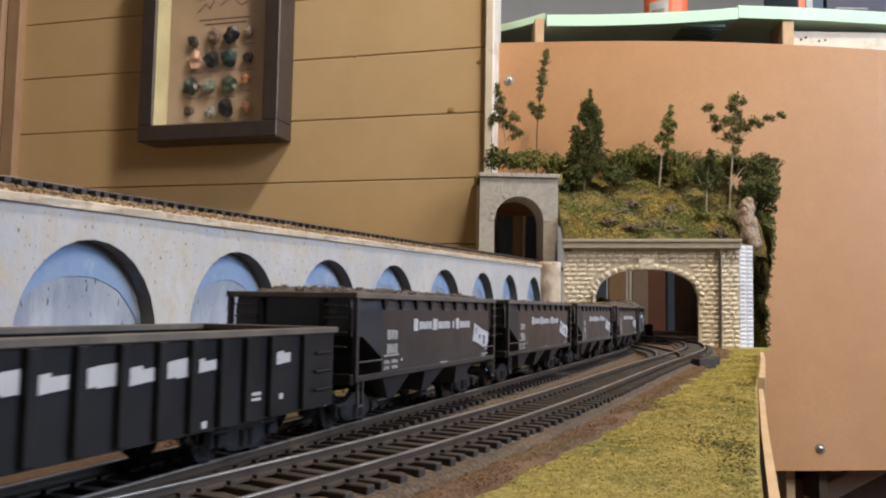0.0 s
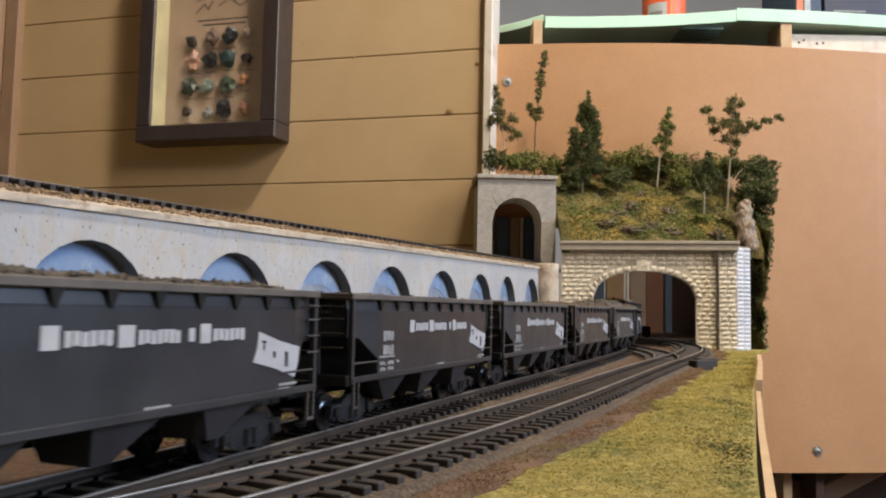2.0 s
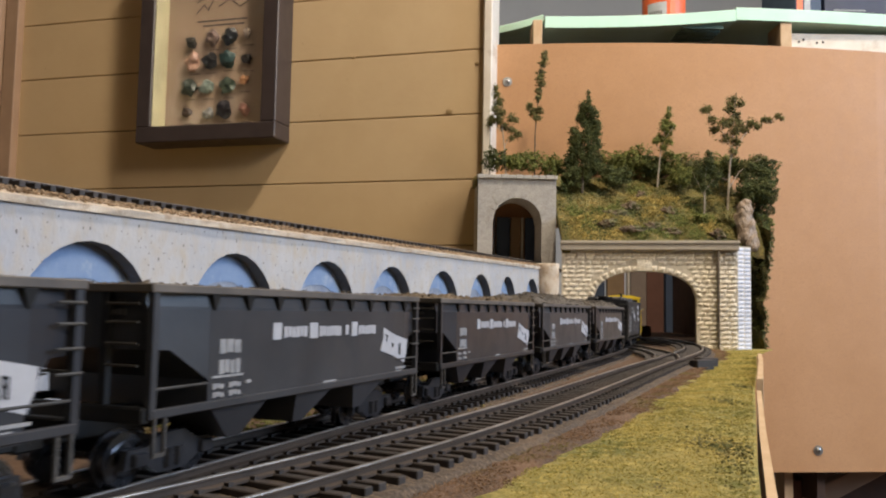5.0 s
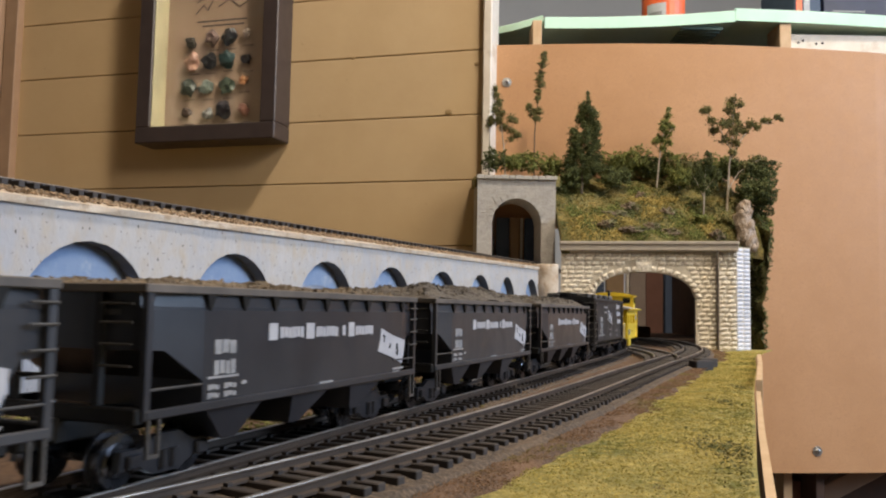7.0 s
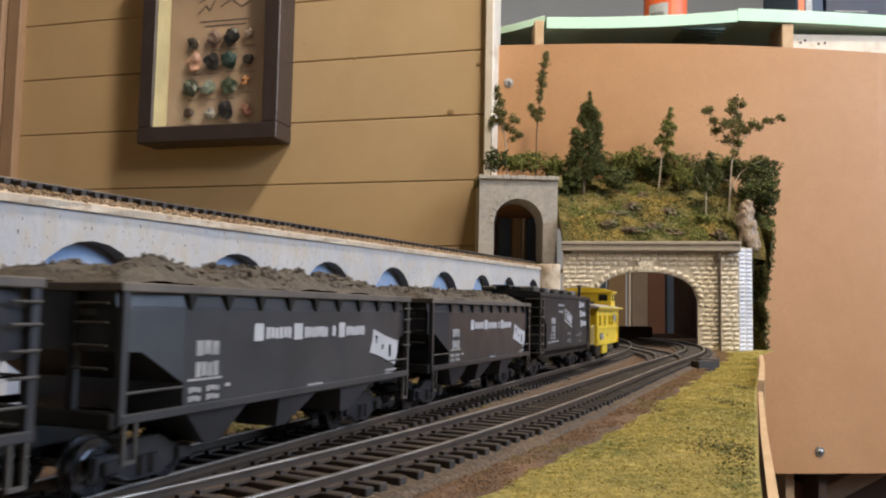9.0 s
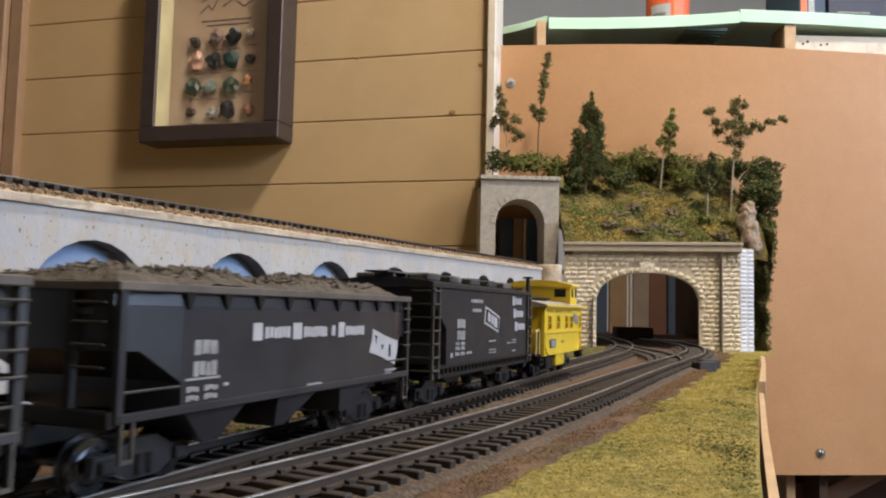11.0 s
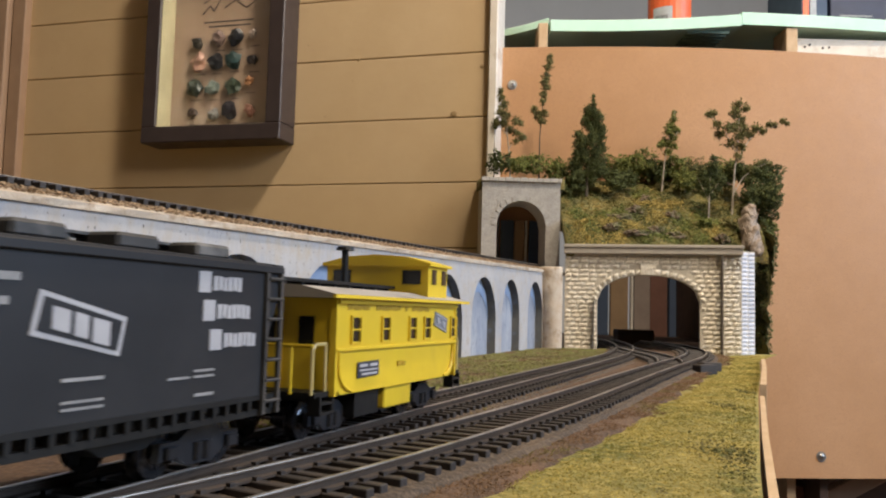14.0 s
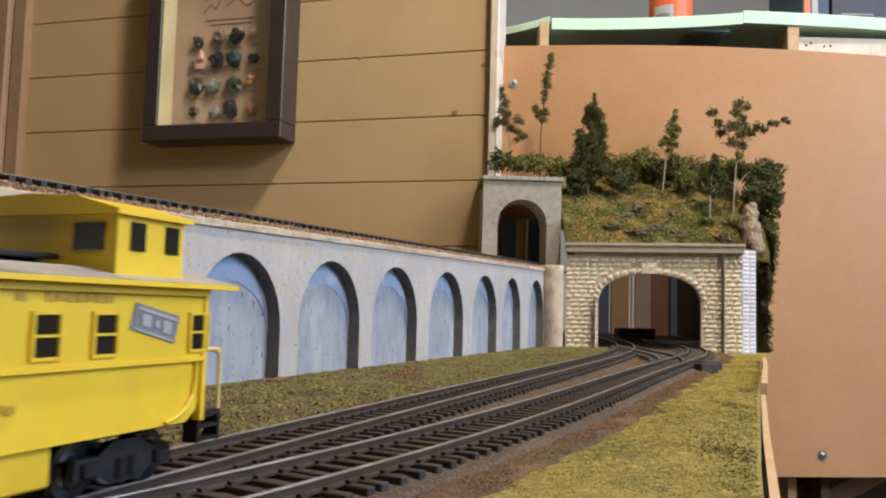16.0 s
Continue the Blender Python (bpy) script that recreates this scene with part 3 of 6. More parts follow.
def stone(parent, x, y, z, w, h, key, material="stone", turn=0.0, d=.0010, rz=0.0):
    if key not in STONE:
        ob = part("stone", stone_mesh(w, h, d, len(STONE)), material, parent)
        STONE[key] = ob.data
    else:
        ob = new("stone", STONE[key])
        ob.parent = parent
    ob.matrix_basis = pose(x, y, z, 0, turn, rz)
    return ob


rng = random.Random(3)
rows = 22
rh = (PH - .010 - ZB) / rows
for r in range(rows):
    z = ZB + rh * (r + .5)
    x = -rng.choice((0, .004))
    while x < PW - .003:
        w = rng.choice((.0070, .0090, .0105))
        a, b = max(0, x), min(PW, x + w)
        x += w
        if b - a < .004:
            continue
        top = max(opening(a + .001), opening(b - .001), opening((a + b) / 2))
        if top > -.5 and z - rh / 2 < top + .0065:
            # trim against the jambs
            if a < JL < b and a < JL - .004 and z < SPR:
                b = JL
            elif a < JR < b and b > JR + .004 and z < SPR:
                a = JR
            else:
                continue
        w2 = round((b - a) * 2000) / 2000
        stone(portal, (a + b) / 2, .003, z, w2, rh, ("s", w2, rng.randint(0, 4)))
# ring of arch stones and the keystone
c, hw = (JL + JR) / 2, (JR - JL) / 2
nv = 19
pts = []
for i in range(nv + 1):
    x = c - hw * math.cos(math.pi * i / nv)
    pts.append((x, opening(min(max(x, JL + 1e-5), JR - 1e-5))))
for i in range(nv):
    (xa, za), (xb, zb2) = pts[i], pts[i + 1]
    L = math.hypot(xb - xa, zb2 - za)
    ang = math.atan2(zb2 - za, xb - xa)
    nxn, nzn = -math.sin(ang), math.cos(ang)
    key = i == nv // 2
    hgt = .0125 if key else .0062
    w2 = .016 if key else round(L * 2000) / 2000
    stone(portal, (xa + xb) / 2 + nxn * hgt / 2, .0022 - (.0012 if key else 0), (za + zb2) / 2 + nzn * hgt / 2, w2, hgt, ("a", w2, hgt, i % 3), turn=-math.degrees(ang), d=.0006 if key else .0010)
bm = bmesh.new()
box(bm, -.001, PW + .001, -.0035, .016, PH - .0085, PH - .0022, .0006)
box(bm, -.0015, PW + .0015, -.0048, .016, PH - .0022, PH + .0012, .0006)
part("coping", bm, "cap_stone", portal, "smooth grey-brown coping band")
bm = bmesh.new()
box(bm, .1570, .1583, -.0030, .004, ZB, PH - .0085)
part("joint", bm, "joint", portal, "dark vertical joint between the portal and its wing")
bm = bmesh.new()
box(bm, JL - .0042, JL - .0030, -.0026, .004, ZB, .046)
part("joint", bm, "joint", portal, "dark vertical joint beside the opening")
# wing that turns back towards the hill, the window's blue light in its colour
wing = empty("wing_wall", PM @ pose(PW + .0005, .002, 0, 0, 0, 38), "stone wing wall beside the portal, coloured blue-white for window light", "wing wall")
bm = bmesh.new()
box(bm, 0, .0195, .002, .014, ZB, PH - .004)
part("core", bm, "mortar", wing)
rw = (PH - .005 - ZB) / 26
for r in range(26):
    for k in range(2):
        stone(wing, .0050 + .0097 * k, .002, ZB + rw * (r + .5), .0097, rw, ("w", rng.randint(0, 4)), "blue_stone", d=.0006)

# the small portal of the upper line
SM = pose(.0425, .872, .0, 0, 0, 2)
small = empty("small_tunnel_portal", SM, "narrow grey stone tunnel portal on the upper line", "tunnel portal")
SW, SH, SZ = .0865, .1790, .066
SL, SR = .0165, .0705


def small_open(x):
    if x <= SL or x >= SR:
        return -1
    c, h = (SL + SR) / 2, (SR - SL) / 2
    return .1265 + .0275 * math.sqrt(max(0, 1 - ((x - c) / h) ** 2))


bm = bmesh.new()
portal_core(bm, SW, SH - .003, SL, SR, small_open, .05, SZ, .002)
part("core", bm, "grey_stone", small)
bm = bmesh.new()
rows2 = 32
rh2 = (SH - .004 - SZ) / rows2
rng = random.Random(11)
for r in range(rows2):
    z = SZ + rh2 * (r + .5)
    x = -rng.uniform(0, .004)
    while x < SW:
        w = rng.uniform(.0045, .0075)
        a, b = max(0, x), min(SW, x + w)
        x += w
        if b - a < .002:
            continue
        top = max(small_open(a + .0005), small_open(b - .0005))
        if top > -.5 and z - rh2 / 2 < top + .005:
            if a < SL - .002 and z < .1265:
                b = SL
            elif b > SR + .002 and z < .1265:
                a = SR
            else:
                continue
        d = rng.uniform(.0002, .0006)
        box(bm, a + .0002, b - .0002, .002 - d, .003, z - rh2 / 2 + .00015, z + rh2 / 2 - .00015)
for i in range(13):
    a0 = math.pi * (i + .5) / 13
    cx, h = (SL + SR) / 2, (SR - SL) / 2
    box(bm, -.0031, .0031, .0008, .002, 0, .0055, m=Matrix.Translation((cx - h * math.cos(a0), 0, .1265 + .0275 * math.sin(a0))) @ Matrix.Rotation(-(math.pi / 2 - a0), 4, "Y"))
stones = part("stonework", bm, "grey_stone", small, "small uneven grey stones")
stones["kind"] = "stuff"
bm = bmesh.new()
x = -.001
while x < SW:
    w = rng.uniform(.007, .010)
    box(bm, x, min(x + w - .0004, SW + .001), -.0015, .05, SH - .004, SH + rng.uniform(0, .0008), .0004)
    x += w
part("coping", bm, "grey_stone", small, "row of grey coping stones")

# rough plaster between the retaining wall and the portal
bm = bmesh.new()
ring = []
for i in range(33):
    t = i / 32
    z = -.010 + .0905 * t
    lean = .006 * t ** 2
    w, w2, w3 = (.0030 * noise.noise((t * 6, 2, k)) + .0005 * noise.noise((t * 16, 5, k)) for k in (1, 7, 12))
    ring.append([bm.verts.new(p) for p in ((.1085 - lean + w, .845, z), (.1150 - lean * .6 + w, .8365 + w2, z), (.1215 + w3, .8375 - w2, z), (.1275, .8415 + w3 * .5, z), (.1280, .868, z), (.106, .868, z))])
for a, b in zip(ring, ring[1:]):
    for i in range(6):
        bm.faces.new((a[i], a[(i + 1) % 6], b[(i + 1) % 6], b[i]))
bm.faces.new(ring[0]), bm.faces.new(ring[-1][::-1])
bmesh.ops.recalc_face_normals(bm, faces=bm.faces)
tagged(link("plaster_corner", bm, "crust", smooth=True), "rough tan plaster between retaining wall and portal", "plaster", kind="structure")

# ---- rolling stock; in a car's space x runs back along the train, -y is the side towards the grass, z = 0 on the rails ----
WHEELS = []


def add_truck(car, x, base=.0087, caboose=False):
    bm = bmesh.new()
    box(bm, -.003, .003, -.0095, .0095, .0036, .0070, .0004)
    truck = part("truck", bm, "truck", car, "black sprung freight truck")
    truck.matrix_basis = pose(x, 0, 0)
    for sd in (-1, 1):
        bm = bmesh.new()
        y0, y1 = sd * .0112 - .0008, sd * .0112 + .0008
        out = [(-base - .0030, .0034), (-base - .0026, .0066), (-base + .002, .0066), (-.0030, .0085), (.0030, .0085), (base - .002, .0066), (base + .0026, .0066),
               (base + .0030, .0034), (base - .0018, .0036), (.0035, .0018), (-.0035, .0018), (-base + .0018, .0036)]
        prism(bm, out, "y", y0, y1)
        part("side_frame", bm, "truck", truck)
        bm = bmesh.new()
        for k in (-1, 1):
            box(bm, k * base - .0016, k * base + .0016, sd * .0120 - .0010, sd * .0120 + .0010, .0036, .0060, .0003)
            for j in (-.0013, .0013):
                rod(bm, (j + k * .0002, sd * .0122, .0026), (j + k * .0002, sd * .0122, .0058), .0008)
        part("journal_box", bm, "truck", truck)
    for k in (-1, 1):
        bm = bmesh.new()
        rod(bm, (0, -.0105, 0), (0, .0105, 0), .0007)
        for sd in (-1, 1):
            rod(bm, (0, sd * .0070, 0), (0, sd * .0089, 0), .0046, .0046, 18)
            rod(bm, (0, sd * .0065, 0), (0, sd * .0071, 0), .0052, .0052, 18)
            rod(bm, (0, sd * .0088, 0), (0, sd * .0091, 0), .0034, .0028, 12)
            box(bm, -.0028, .0028, sd * .0091 - .0002, sd * .0091 + .0002, -.0004, .0004)
        w = part("wheelset", bm, "steel" if caboose else "truck_wheel", truck, "bright-edged metal wheelset")
        w.matrix_basis = pose(k * base, 0, .0046)
    return truck


M["truck_wheel"] = mat("dark_wheel", (.15, .15, .165), .26, .9, other=(.05, .05, .055), scale=160)


def couplers(car, half, z=.0092, name="coupler"):
    for sd in (-1, 1):
        bm = bmesh.new()
        box(bm, sd * half - .002, sd * half + .004 * sd + (.002 if sd < 0 else 0), -.0018, .0018, z - .0012, z + .0012)
        box(bm, sd * (half + .0052) - .0018, sd * (half + .0052) + .0018, -.0022, .0022, z - .0019, z + .0019, .0004)
        part(name, bm, "under", car, "black knuckle coupler")


def side_bars(rects, y, tilt=0.0):
    """Flat bars on the side at y; rects are x0, x1, z0, z1 and a shift of z along x."""
    bm = bmesh.new()
    for x0, x1, z0, z1, *k in rects:
        k = k[0] if k else 0.0
        prism(bm, [(x0, z0), (x1, z0 + k), (x1, z1 + k), (x0, z1)], "y", y - .00008, y + .0001)
    return bm


def letters(x0, x1, n, z0, z1, gap=.00026):
    """n letter-sized bars side by side."""
    w = (x1 - x0) / n
    return [(x0 + w * i, x0 + w * (i + 1) - gap, z0 + (.0002 if i % 3 == 1 else 0), z1 - (.0002 if i % 4 == 2 else 0)) for i in range(n)]


def capital(x0, x1, z0, z1):
    """A taller bar for a word's first letter."""
    k = (x1 - x0) * .10
    return [(x0 + k, x1 - k, z0 + .0001, z1 - .0003)]


def panel_on_side(corners, y):
    """A thin plate with the given corners on the side at y."""
    bm = bmesh.new()
    prism(bm, corners, "y", y - .00008, y + .0001)
    return bm


def hopper(paint="black_car", label="black open hopper car with white lettering, loaded with coal"):
    car = empty("hopper_car", Matrix(), label, "hopper car", group="train of hopper cars")
    Y, T = .0185, .0338
    # body: sloped ends, sides that draw in a little at the leading corner
    bm = bmesh.new()
    rings = []
    for x, zb, tuck in ((-.0540, .0235, .0016), (-.0490, .0233, .0010), (-.0400, .0178, 0), (-.0398, .0125, 0), (.0458, .0122, 0), (.0460, .0178, 0), (.0500, .0233, .0004), (.0540, .0235, .0010)):
        w = Y - tuck
        sec = [(-w, zb), (-w, .0300), (-w + .0003, .0306), (-w + .0006, T - .0006), (w - .0006, T - .0006), (w - .0003, .0306), (w, .0300), (w, zb)]
        rings.append([bm.verts.new((x, a, b)) for a, b in sec])
    for a, b in zip(rings, rings[1:]):
        for i in range(8):
            bm.faces.new((a[i], a[(i + 1) % 8], b[(i + 1) % 8], b[i]))
    bm.faces.new(rings[0]), bm.faces.new(rings[-1][::-1])
    bmesh.ops.recalc_face_normals(bm, faces=bm.faces)
    part("body", bm, paint, car)
    # top chord as a frame
    bm = bmesh.new()
    for sd in (-1, 1):
        box(bm, -.0555, .0555, sd * .0183 - .0008, sd * .0183 + .0008, T - .0010, T + .0005, .0002)
        box(bm, sd * .0548 - .0007, sd * .0548 + .0007, -.0190, .0190, T - .0010, T + .0005, .0002)
    part("top_chord", bm, "dusty_edge", car, "dusty top rim")
    # tapered gussets under the chord
    for sd in (-1, 1):
        for k9 in range(9):
            x = -.0387 + k9 * .01055
            bm = bmesh.new()
            lo = [bm.verts.new((x + a, sd * b, c)) for a, b, c in ((-.0012, Y - .0010, T - .001), (.0012, Y - .0010, T - .001), (.0012, Y + .0005, T - .001), (-.0012, Y + .0005, T - .001), (-.0002, Y - .0010, .0300), (.0003, Y - .0010, .0300), (.0003, Y + .0002, .0300), (-.0002, Y + .0002, .0300))]
            for q in ((0, 1, 2, 3), (4, 5, 6, 7), (0, 1, 5, 4), (1, 2, 6, 5), (2, 3, 7, 6), (3, 0, 4, 7)):
                bm.faces.new([lo[i] for i in q])
            bmesh.ops.recalc_face_normals(bm, faces=bm.faces)
            part("gusset", bm, "under", car)
    # side sill, corner posts, grab rails
    bm = bmesh.new()
    for sd in (-1, 1):
        box(bm, -.0545, .0545, sd * .0185 - .0006, sd * .0185 + .0006, .0125, .0140, .0002)
    part("side_sill", bm, paint, car)
    for sx in (-1, 1):
        for sd in (-1, 1):
            bm = bmesh.new()
            box(bm, sx * .0542 - .0007, sx * .0542 + .0007, sd * .0183 - .0006, sd * .0183 + .0006, .0125, T - .001)
            part("corner_post", bm, paint, car)
            bars = [((sx * .0405, sd * .0186, .0172), (sx * .0545, sd * .0186, .0172))]
            for z in (.021, .0245, .028, .031):
                if sx > 0:
                    bars.append(((.0500, sd * .0192, z), (.0548, sd * .0192, z)))
                bars.append(((sx * .0556, sd * .010, z), (sx * .0556, sd * .0165, z)))
            for a, b in bars:
                bm = bmesh.new()
                rod(bm, a, b, .00026)
                part("grab_rail", bm, "grab", car)
            bm = bmesh.new()
            prism(bm, [(sx * .0525 + a, b) for a, b in ((-.0015, .0126), (-.0015, .0064), (.0015, .0064), (.0015, .0126), (.0010, .0126), (.0010, .0070), (-.0010, .0070), (-.0010, .0126))], "y", sd * .0188 - .0003, sd * .0188 + .0003)
            part("step", bm, "grab", car)
    # end frames, sloping floor, centre sill, brake gear
    bm = bmesh.new()
    box(bm, -.0570, .0570, -.0030, .0030, .0080, .0122, .0003)
    for sx in (-1, 1):
        box(bm, sx * .0550 - .0010, sx * .0550 + .0010, -.0183, .0183, .0118, .0145, .0003)
        for y in (-.009, .009):
            box(bm, sx * .0545 - .0006, sx * .0545 + .0006, y - .0007, y + .0007, .0140, .0335)
    part("underframe", bm, "under", car)
    bm = bmesh.new()
    rod(bm, (.0575, -.005, .0250), (.0582, -.005, .0250), .0040, .0040, 14)
    rod(bm, (.0555, -.005, .0250), (.0580, -.005, .0250), .0004)
    part("brake_wheel", bm, "under", car)
    # chutes
    for t0, b0, b1, t1 in ((-.0385, -.0300, -.0258, -.0198), (-.0090, -.0068, -.0030, .0070), (.0170, .0212, .0252, .0345)):
        for sd in (-1, 1):
            bm = bmesh.new()
            lo = [bm.verts.new((x, sd * y, .0062)) for x, y in ((b0, .0060), (b1, .0060), (b1, .0158), (b0, .0158))]
            hi = [bm.verts.new((x, sd * y, .0128)) for x, y in ((t0, .0040), (t1, .0040), (t1, .0180), (t0, .0180))]
            for i in range(4):
                j = (i + 1) % 4
                bm.faces.new((lo[i], lo[j], hi[j], hi[i]))
            bm.faces.new(lo[::-1]), bm.faces.new(hi)
            bmesh.ops.recalc_face_normals(bm, faces=bm.faces)
            part("chute", bm, paint, car)
    # lettering
    y = -Y - .0001
    name = capital(-.0202, -.0162, .0241, .0279) + letters(-.0157, -.0062, 6, .0245, .0268) + capital(-.0058, -.0014, .0240, .0278) + letters(-.0010, .0092, 7, .0244, .0267)
    name += letters(.0112, .0130, 1, .0245, .0268) + capital(.0139, .0176, .0240, .0278) + letters(.0179, .0277, 6, .0244, .0266)
    part("lettering", side_bars(name, y), "letter", car, "white railway name as plain bars")
    nums = letters(-.0370, -.0304, 3, .0222, .0248) + letters(-.0370, -.0304, 4, .0185, .0211) + [(-.0390, -.0296, .0179, .0183)]
    for z in (.0164, .0149, .0134):
        nums += letters(-.0386, -.0352, 3, z - .0005, z + .0005) + letters(-.0338, -.0300, 3, z - .0005, z + .0005)
    nums += [(-.0285, -.0270, .0163, .0169), (-.0275, -.0235, .0132, .0138), (.0010, .0072, .0140, .0144), (.0010, .0072, .0131, .0135), (.0400, .0470, .0146, .0151), (.0400, .0440, .0138, .0142)]
    tagged(part("data_panel", side_bars(nums, y), "letter_dim", car, "small white data bars"), kind="stuff")
    her = part("herald", panel_on_side([(.0323, .0258), (.0398, .0238), (.0478, .0223), (.0474, .0192), (.0460, .0161), (.0384, .0183), (.0307, .0199), (.0320, .0228)], y), "letter", car, "tilted white herald panel")
    part("herald_mark", side_bars([(.0335, .0349, .0237, .0241, -.0003), (.0341, .0344, .0222, .0237, -.0001), (.0376, .0384, .0206, .0218, -.0002), (.0420, .0432, .0212, .0216, -.0003), (.0420, .0432, .0200, .0204, -.0003), (.0420, .0424, .0185, .0215, -.0001), (.0428, .0432, .0184, .0214, -.0001)], y - .0001), "under", her)
    bm = bmesh.new()
    for z in (.0296, .0312):
        for k in range(4):
            box(bm, -.0543, -.0541, -.0125 + k * .0012, -.0116 + k * .0012, z - .0005, z + .0005)
    tagged(part("end_numbers", bm, "grab", car, "dim numbers on the end as bars"), kind="stuff")
    couplers(car, .0560)
    for sx in (-1, 1):
        add_truck(car, sx * .0405)
    return car


M["grab"] = mat("grab_rail", (.028, .027, .027), .4, other=(.075, .07, .068), scale=120)


def coal_load(heap, seed, material, label):
    rng = random.Random(seed)
    bm = bmesh.new()
    nx, ny = 56, 18
    g = []
    for i in range(nx + 1):
        r = []
        for j in range(ny + 1):
            x, y = -.0535 + .107 * i / nx, -.0166 + .0332 * j / ny
            e = max(0, min(1, min(1 - abs(y) / .0172, (1 - abs(x) / .0545) * 2.6) * 2.0))
            z = .0336 + heap * e ** .6 * (.58 + .45 * noise.noise((x * 60 + seed, y * 70, seed)) + .22 * noise.noise((x * 170 + seed, y * 190, seed))) + .0009 * noise.noise((x * 330, y * 330, seed)) * (e + .2)
            r.append(bm.verts.new((x, y, z)))
        g.append(r)
    for i in range(nx):
        for j in range(ny):
            bm.faces.new((g[i][j], g[i + 1][j], g[i + 1][j + 1], g[i][j + 1]))
    load = link("coal_load", bm, material)
    nrng = np.random.default_rng(seed)
    lumps = []
    for k in range(1300):
        i, j = nrng.integers(2, nx - 1), nrng.integers(2, ny - 1)
        v = g_at(i, j, nx, ny, heap, seed)
        lumps.append((*v, float(nrng.uniform(.0003, .0012))))
    lp = bits("rubble", lumps, .0006, material, load, .8, nrng)
    lp["kind"] = "stuff"
    return tagged(load, label, "coal load", group="coal loads of the train")


def g_at(i, j, nx, ny, heap, seed):
    x, y = -.0535 + .107 * i / nx, -.0166 + .0332 * j / ny
    e = max(0, min(1, min(1 - abs(y) / .0172, (1 - abs(x) / .0545) * 2.6) * 2.0))
    return (x, y, .0336 + heap * e ** .6 * (.58 + .45 * noise.noise((x * 60 + seed, y * 70, seed)) + .22 * noise.noise((x * 170 + seed, y * 190, seed))))


def gondola():
    car = empty("gondola_car", Matrix(), "long low black gondola car with patches of white lettering", "gondola car")
    H, Y, T = .085, .0180, .0255
    for sd in (-1, 1):
        bm = bmesh.new()
        box(bm, -H, H, sd * Y - .0005, sd * Y + .0005, .0085, T)
        part("side_wall", bm, "deep_black", car)
        bm = bmesh.new()
        box(bm, sd * H - .0005, sd * H + .0005, -Y, Y, .0095, T)
        part("end_wall", bm, "deep_black", car)
    bm = bmesh.new()
    box(bm, -H, H, -Y, Y, .0085, .0105)
    part("floor", bm, "deep_black", car)
    bm = bmesh.new()
    for sd in (-1, 1):
        box(bm, -H - .001, H + .001, sd * Y - .0012, sd * Y + .0012, T - .0008, T + .0006, .0002)
        box(bm, sd * H - .001, sd * H + .001, -Y, Y, T - .0008, T + .0006, .0002)
    part("top_rail", bm, "dusty_edge", car, "dusty top rail")
    for sd in (-1, 1):
        for x in [.0713, .0588, .0505, .0427, .0345] + [.0264 - .00845 * k for k in range(13)]:
            bm = bmesh.new()
            box(bm, x - .0010, x + .0010, sd * (Y + .0009) - .0007, sd * (Y + .0009) + .0007, .0090, T - .0008, .0002)
            part("rib", bm, "deep_black", car)
    bm = bmesh.new()
    box(bm, -H - .002, H + .002, -.003, .003, .0070, .0090)
    for sx in (-1, 1):
        for z in (.0125, .0165, .0205):
            rod(bm, (sx * (H - .009), -Y - .0012, z), (sx * (H - .002), -Y - .0012, z), .0003)
    part("underframe", bm, "under", car)
    r = [(.0362, .0413, .0188, .0214), (.0280, .0336, .0180, .0215, .0004), (.0194, .0252, .0180, .0211, .0002), (.0110, .0170, .0179, .0216, .0004), (.0022, .0078, .0182, .0212, .0004), (-.0062, -.0004, .0182, .0218, .0002),
         (-.0146, -.0088, .0182, .0216), (-.0230, -.0172, .0184, .0214), (.0608, .0662, .0188, .0216), (.0527, .0558, .0134, .0140), (.0527, .0558, .0124, .0129), (.0625, .0638, .0119, .0130), (.0378, .0392, .0092, .0104)]
    worn = []
    for k, q in enumerate(r):
        x0, x1, z0, z1 = q[:4]
        if z1 - z0 < .002:
            worn.append(q)
            continue
        m, h = x0 + (x1 - x0) * (.35 + .2 * (k % 3) / 2), z1 - z0
        worn += [(x0, m, z0 + h * .12 * (k % 2), z1 - h * .10, .0003), (m, x1, z0 + h * .10, z1 - h * .22 * ((k + 1) % 2), .0002)]
    part("lettering", side_bars(worn, -Y - .0006), "letter", car, "worn white letters as plain patches")
    couplers(car, H + .002)
    for sx in (-1, 1):
        add_truck(car, sx * (H - .024))
    return car


